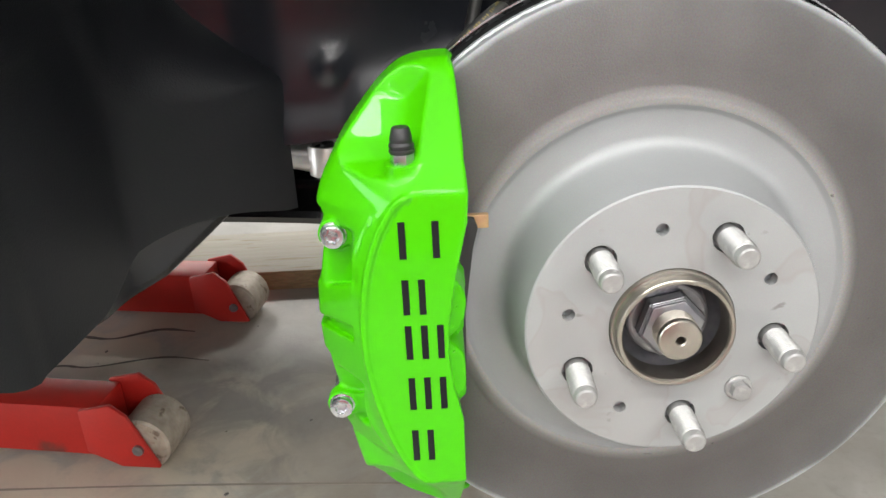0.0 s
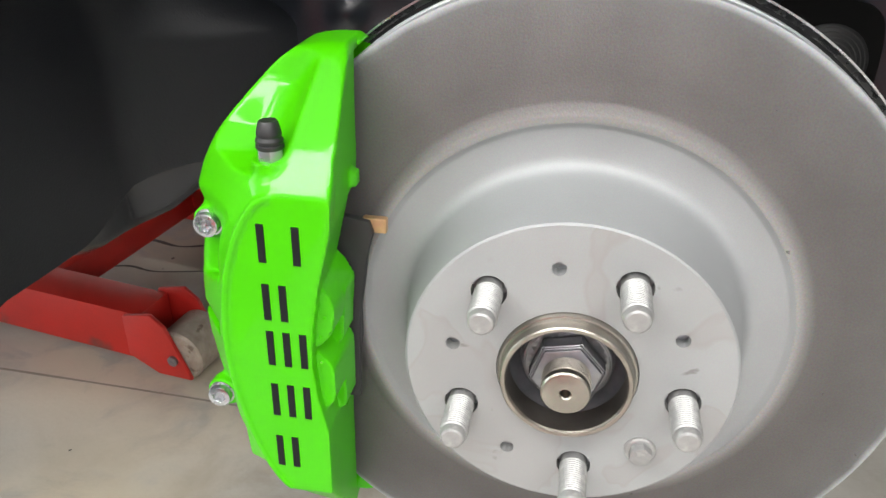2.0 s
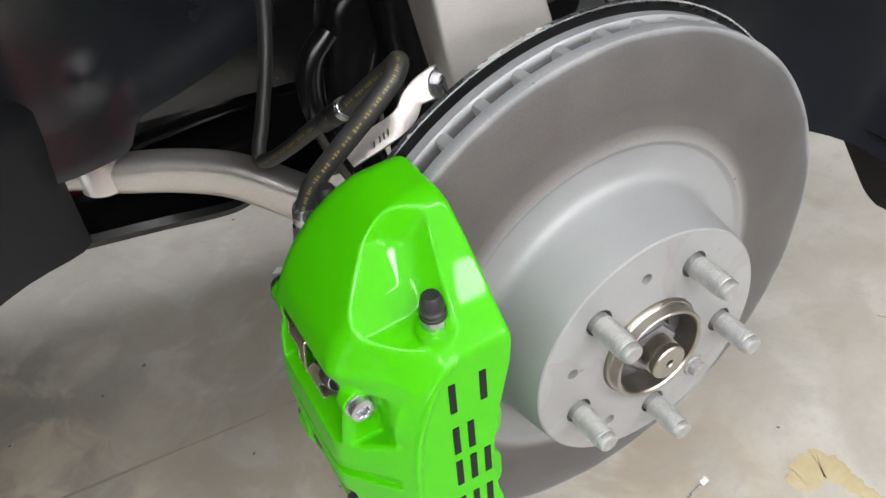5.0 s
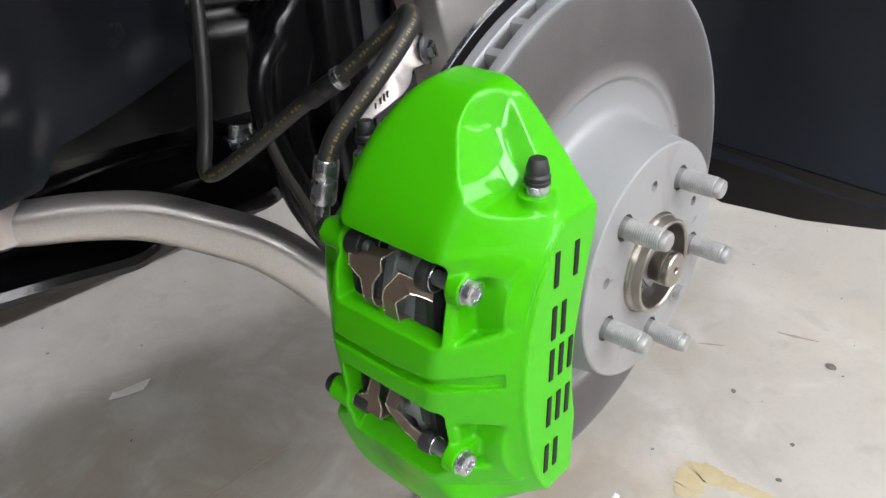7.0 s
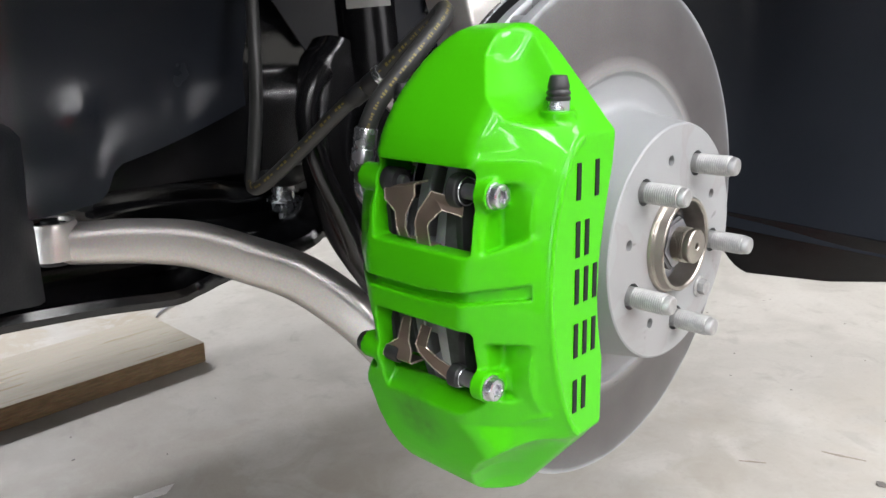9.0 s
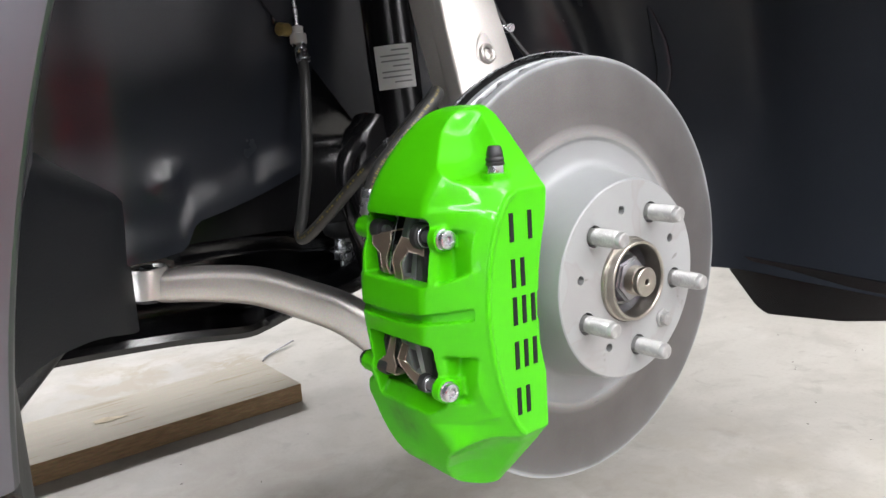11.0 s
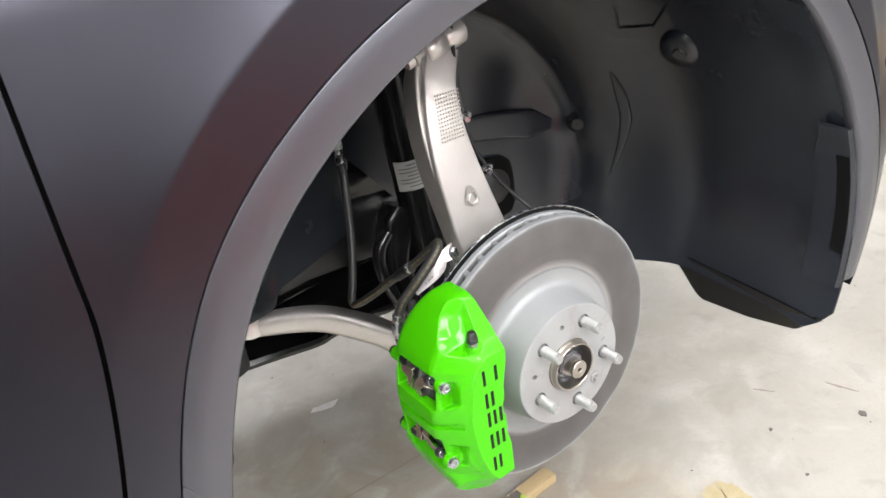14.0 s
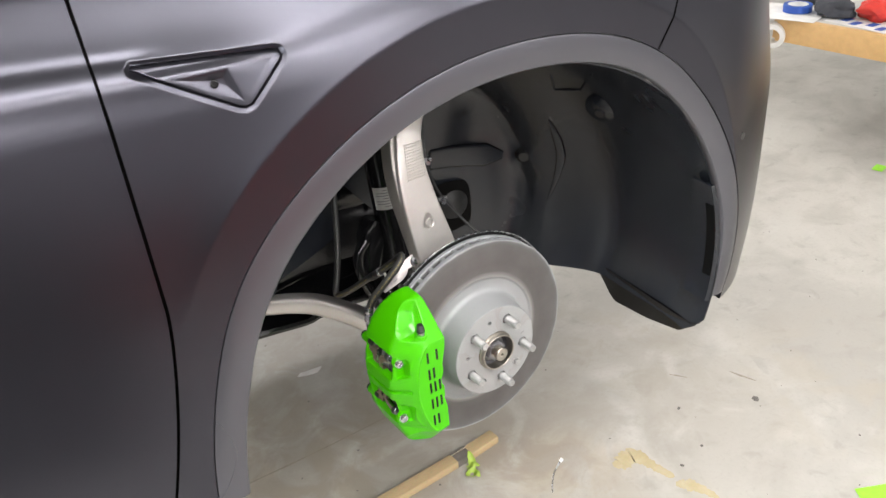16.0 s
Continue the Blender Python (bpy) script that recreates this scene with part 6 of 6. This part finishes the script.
# unseen stand-in for whatever red thing the fender reflects
def red_reflection_box():
    root = thing("red_reflection_box", "unseen black box with a red front, stand-in for a reflected red thing", "cabinet", pose(-0.16, -1.95, 0))
    part("body", box(bmesh.new(), 0, 0, 0.395, 1.0, 0.5, 0.71, 0.01), RUBBER, root, "black steel case with a rubber top")
    part("plinth", box(bmesh.new(), 0, -0.02, 0.02, 0.94, 0.42, 0.04, 0.004), PLASTIC, root)
    for k in range(4):
        d = part("drawer", box(bmesh.new(), 0, 0.256, 0.132 + 0.168 * k, 0.94, 0.012, 0.158, 0.004), BOXRED, root)
        part("handle", box(bmesh.new(), 0, 0.268, 0.195 + 0.168 * k, 0.8, 0.014, 0.016, 0.004), PLASTIC, d)
    return root


# added out of view, so that the door reflects something dark
def dark_reflection_box():
    root = thing("dark_reflection_box", "added unseen black box that darkens the door's reflection", "cabinet", pose(-1.72, -2.0, 0))
    part("body", box(bmesh.new(), 0, 0, 0.495, 2.0, 0.5, 0.91, 0.01), RUBBER, root, "black steel case")
    part("plinth", box(bmesh.new(), 0, -0.02, 0.02, 1.94, 0.42, 0.04, 0.004), PLASTIC, root)
    for k in (-1, 0, 1):
        d = part("door", box(bmesh.new(), 0.66 * k, 0.256, 0.495, 0.645, 0.012, 0.87, 0.004), PLASTIC, root)
        part("handle", box(bmesh.new(), 0.66 * k + 0.27, 0.268, 0.6, 0.016, 0.016, 0.14, 0.004), RUBBER, d)
    return root


dark_reflection_box()
red_reflection_box()
# added dark sheet, in place of shaded floor reflected in the lower door
solo("dark_reflection_sheet", box(bmesh.new(), 0, 0, 0.005, 1.25, 0.92, 0.009, 0.003), DARKSHEET, "added unseen dark grey sheet that darkens the lower door's reflection", "mat", pose(-1.22, -1.24, 0), smooth=False)


# ---- marks and litter on the floor ----
SPILL = material("dried_yellow_spill", (0.40, 0.33, 0.18), 0.5, 0, (0.47, 0.41, 0.27), 30, bump=0.2)
GRIT = material("dark_grit", (0.09, 0.08, 0.075), 0.8, 0, (0.16, 0.15, 0.14), 200, bump=0.3)
GOUGE = material("worn_gouge", (0.30, 0.265, 0.22), 0.9, 0, (0.24, 0.21, 0.18), 60, bump=0.3)
CRACK = material("crack_shadow", (0.10, 0.09, 0.08), 0.9, 0, (0.15, 0.135, 0.12), 60, bump=0.3)


def blot(name, centre_line, widths, seed, mat, label, category, kind=""):
    """A flat dried patch along a line, with a wavy edge."""
    rng = random.Random(seed)
    line = smooth_path([(x, y, 0.0005) for x, y in centre_line], 8)
    rows = []
    for i, p in enumerate(line):
        t = i / (len(line) - 1)
        w = float(np.interp(t, np.linspace(0, 1, len(widths)), widths)) * (0.75 + 0.5 * rng.random())
        d = (line[min(i + 1, len(line) - 1)] - line[max(i - 1, 0)]).normalized()
        n = Vector((-d.y, d.x, 0))
        rows.append([p - n * w, p - n * w * 0.85 + Vector((0, 0, 0.0005)), p + n * w * 0.85 + Vector((0, 0, 0.0005)), p + n * w])
    return solo(name, sheet(bmesh.new(), rows), mat, label, category, kind=kind)


blot("spill", [(0.402, 0.100), (0.42, 0.092), (0.438, 0.096), (0.462, 0.092), (0.470, 0.060), (0.474, 0.030), (0.480, 0.0), (0.482, -0.014)], [0.006, 0.022, 0.020, 0.024, 0.013, 0.012, 0.010, 0.004], 3, SPILL, "dried yellow spill on the concrete", "spill")
blot("spill", [(0.470, -0.030), (0.490, -0.050), (0.505, -0.085), (0.51, -0.12)], [0.006, 0.017, 0.012, 0.004], 5, SPILL, "small dried yellow spill on the concrete", "spill")
blot("floor_joint", [(-2.6, 0.655), (-1.4, 0.632), (-0.6, 0.613), (-0.15, 0.590), (0.10, 0.586)], [0.0022, 0.003, 0.0025, 0.0022, 0.001], 8, GOUGE, "thin dark joint in the concrete floor", "joint", "structure")
blot("floor_crack", [(-1.02, 1.05), (-0.92, 1.10), (-0.83, 1.085), (-0.74, 1.115), (-0.66, 1.10)], [0.002, 0.007, 0.003, 0.006, 0.002], 9, CRACK, "ragged crack in the concrete floor", "crack", "structure")
blot("floor_crack", [(-0.98, 0.96), (-0.90, 0.985), (-0.83, 0.975), (-0.70, 1.00), (-0.60, 0.98)], [0.001, 0.004, 0.002, 0.003, 0.001], 10, CRACK, "ragged crack in the concrete floor", "crack", "structure")
blot("floor_crack", [(0.755, 0.238), (0.766, 0.222), (0.780, 0.200)], [0.0008, 0.0022, 0.0008], 12, GOUGE, "short thin gouge in the concrete floor", "crack", "structure")
blot("floor_crack", [(0.885, 0.145), (0.892, 0.118), (0.905, 0.078)], [0.001, 0.0035, 0.0012], 11, GOUGE, "short gouge in the concrete floor", "crack", "structure")


def litter():
    rng = random.Random(21)
    first = None
    spots = [(0.845, 0.035, 0.011), (0.67, 0.134, 0.007), (0.61, 0.012, 0.005), (0.525, -0.001, 0.006)]
    spots += [(rng.uniform(0.3, 1.6), rng.uniform(-0.5, 0.9), rng.uniform(0.0012, 0.004)) for _ in range(46)]
    spots += [(rng.uniform(-0.9, 0.3), rng.uniform(0.3, 1.2), rng.uniform(0.002, 0.005)) for _ in range(24)]
    for x, y, r in spots:
        if first is None:
            bm = bmesh.new()
            bmesh.ops.create_icosphere(bm, subdivisions=1, radius=1)
            for v in bm.verts:
                v.co *= 0.7 + 0.5 * rng.random()
                v.co.z = max(-0.2, v.co.z * 0.45)
            first = solo("grit", bm, GRIT, "dark grit crumb lying on the concrete", "grit", group="grit on the floor", smooth=False)
            ob = first
        else:
            ob = copy_thing(first, Matrix())
        ob.matrix_world = Matrix.Translation((x, y, r * 0.1)) @ Matrix.Rotation(rng.uniform(0, 6), 4, "Z") @ Matrix.Diagonal((r, r * rng.uniform(0.4, 1), r * 0.5, 1))


litter()


def bench_things():
    BLUE = material("blue_tape", (0.03, 0.10, 0.45), 0.5, bump=0.05)
    DARK = material("dark_cloth", (0.03, 0.035, 0.045), 0.8, 0, (0.05, 0.05, 0.06), 40, bump=0.3)
    REDC = material("red_cloth", (0.62, 0.04, 0.025), 0.6, 0, (0.5, 0.025, 0.02), 40, bump=0.3)
    z = 0.5
    bm = lathe(bmesh.new(), [(0.040, 0), (0.056, 0), (0.056, 0.028), (0.040, 0.028), (0.040, 0)], (0, 0, 0), (0, 0, 1), 36)
    roll = solo("tape_roll", bm, BLUE, "blue masking tape roll lying on the workbench", "tape roll", pose(2.425, 1.075, z + 0.005))
    part("core", lathe(bmesh.new(), [(0.037, 0.001), (0.0399, 0.001), (0.0399, 0.029), (0.037, 0.029), (0.037, 0.001)], (0, 0, 0), (0, 0, 1), 36), PAPER, roll, "white card core")
    bm = lathe(bmesh.new(), [(0.030, -0.022), (0.047, -0.022), (0.050, -0.019), (0.050, 0.019), (0.047, 0.022), (0.030, 0.022), (0.030, -0.022)], (0, 0, 0), (1, 0.35, 0.1), 40)
    solo("paper_roll", bm, PAPER, "white tape roll hung on the end of the workbench", "tape roll", pose(2.310, 1.092, 0.428))
    for (x, y), sz, mt, lab, cat, seed in (((2.440, 0.920), (0.10, 0.17, 0.085), DARK, "dark grey glove heap on the workbench", "cloth", 1.0), ((2.500, 0.775), (0.15, 0.16, 0.095), REDC, "crumpled bright red cloth on the workbench", "cloth", 2.0),
                                             ((2.580, 1.120), (0.14, 0.22, 0.09), DARK, "dark tool case on the workbench", "tool", 3.0)):
        bm = bmesh.new()
        bmesh.ops.create_icosphere(bm, subdivisions=4, radius=0.5)
        for v in bm.verts:
            k = 1 + 0.45 * noise.noise(v.co * 2.6 + Vector((seed * 7, 0, 0))) + 0.16 * noise.noise(v.co * 7 + Vector((0, seed * 5, 0)))
            v.co = Vector((v.co.x * sz[0] * k, v.co.y * sz[1] * k, max(-0.42 * sz[2], v.co.z * sz[2] * k) + 0.42 * sz[2]))
        solo("folded_cloth" if cat == "cloth" else "tool_case", bm, mt, lab, cat, pose(x, y, z + 0.004))
    solo("paper_sheet", box(bmesh.new(), 0, 0, 0.002, 0.24, 0.26, 0.002), PAPER, "white paper sheet lying on the workbench", "paper", pose(2.40, 1.085, z + 0.0005, 0, 0, 14), smooth=False)
    sheet_b = solo("paper_sheet", box(bmesh.new(), 0, 0, 0.002, 0.12, 0.26, 0.002), PAPER, "white and blue printed paper on the workbench", "paper", pose(2.42, 0.785, z + 0.0005, 0, 0, -6), smooth=False)
    for k in range(4):
        part("print", box(bmesh.new(), -0.02 + 0.025 * (k % 2), -0.09 + 0.055 * k, 0.0036, 0.05, 0.03, 0.0006), BLUE, sheet_b, smooth=False)


bench_things()
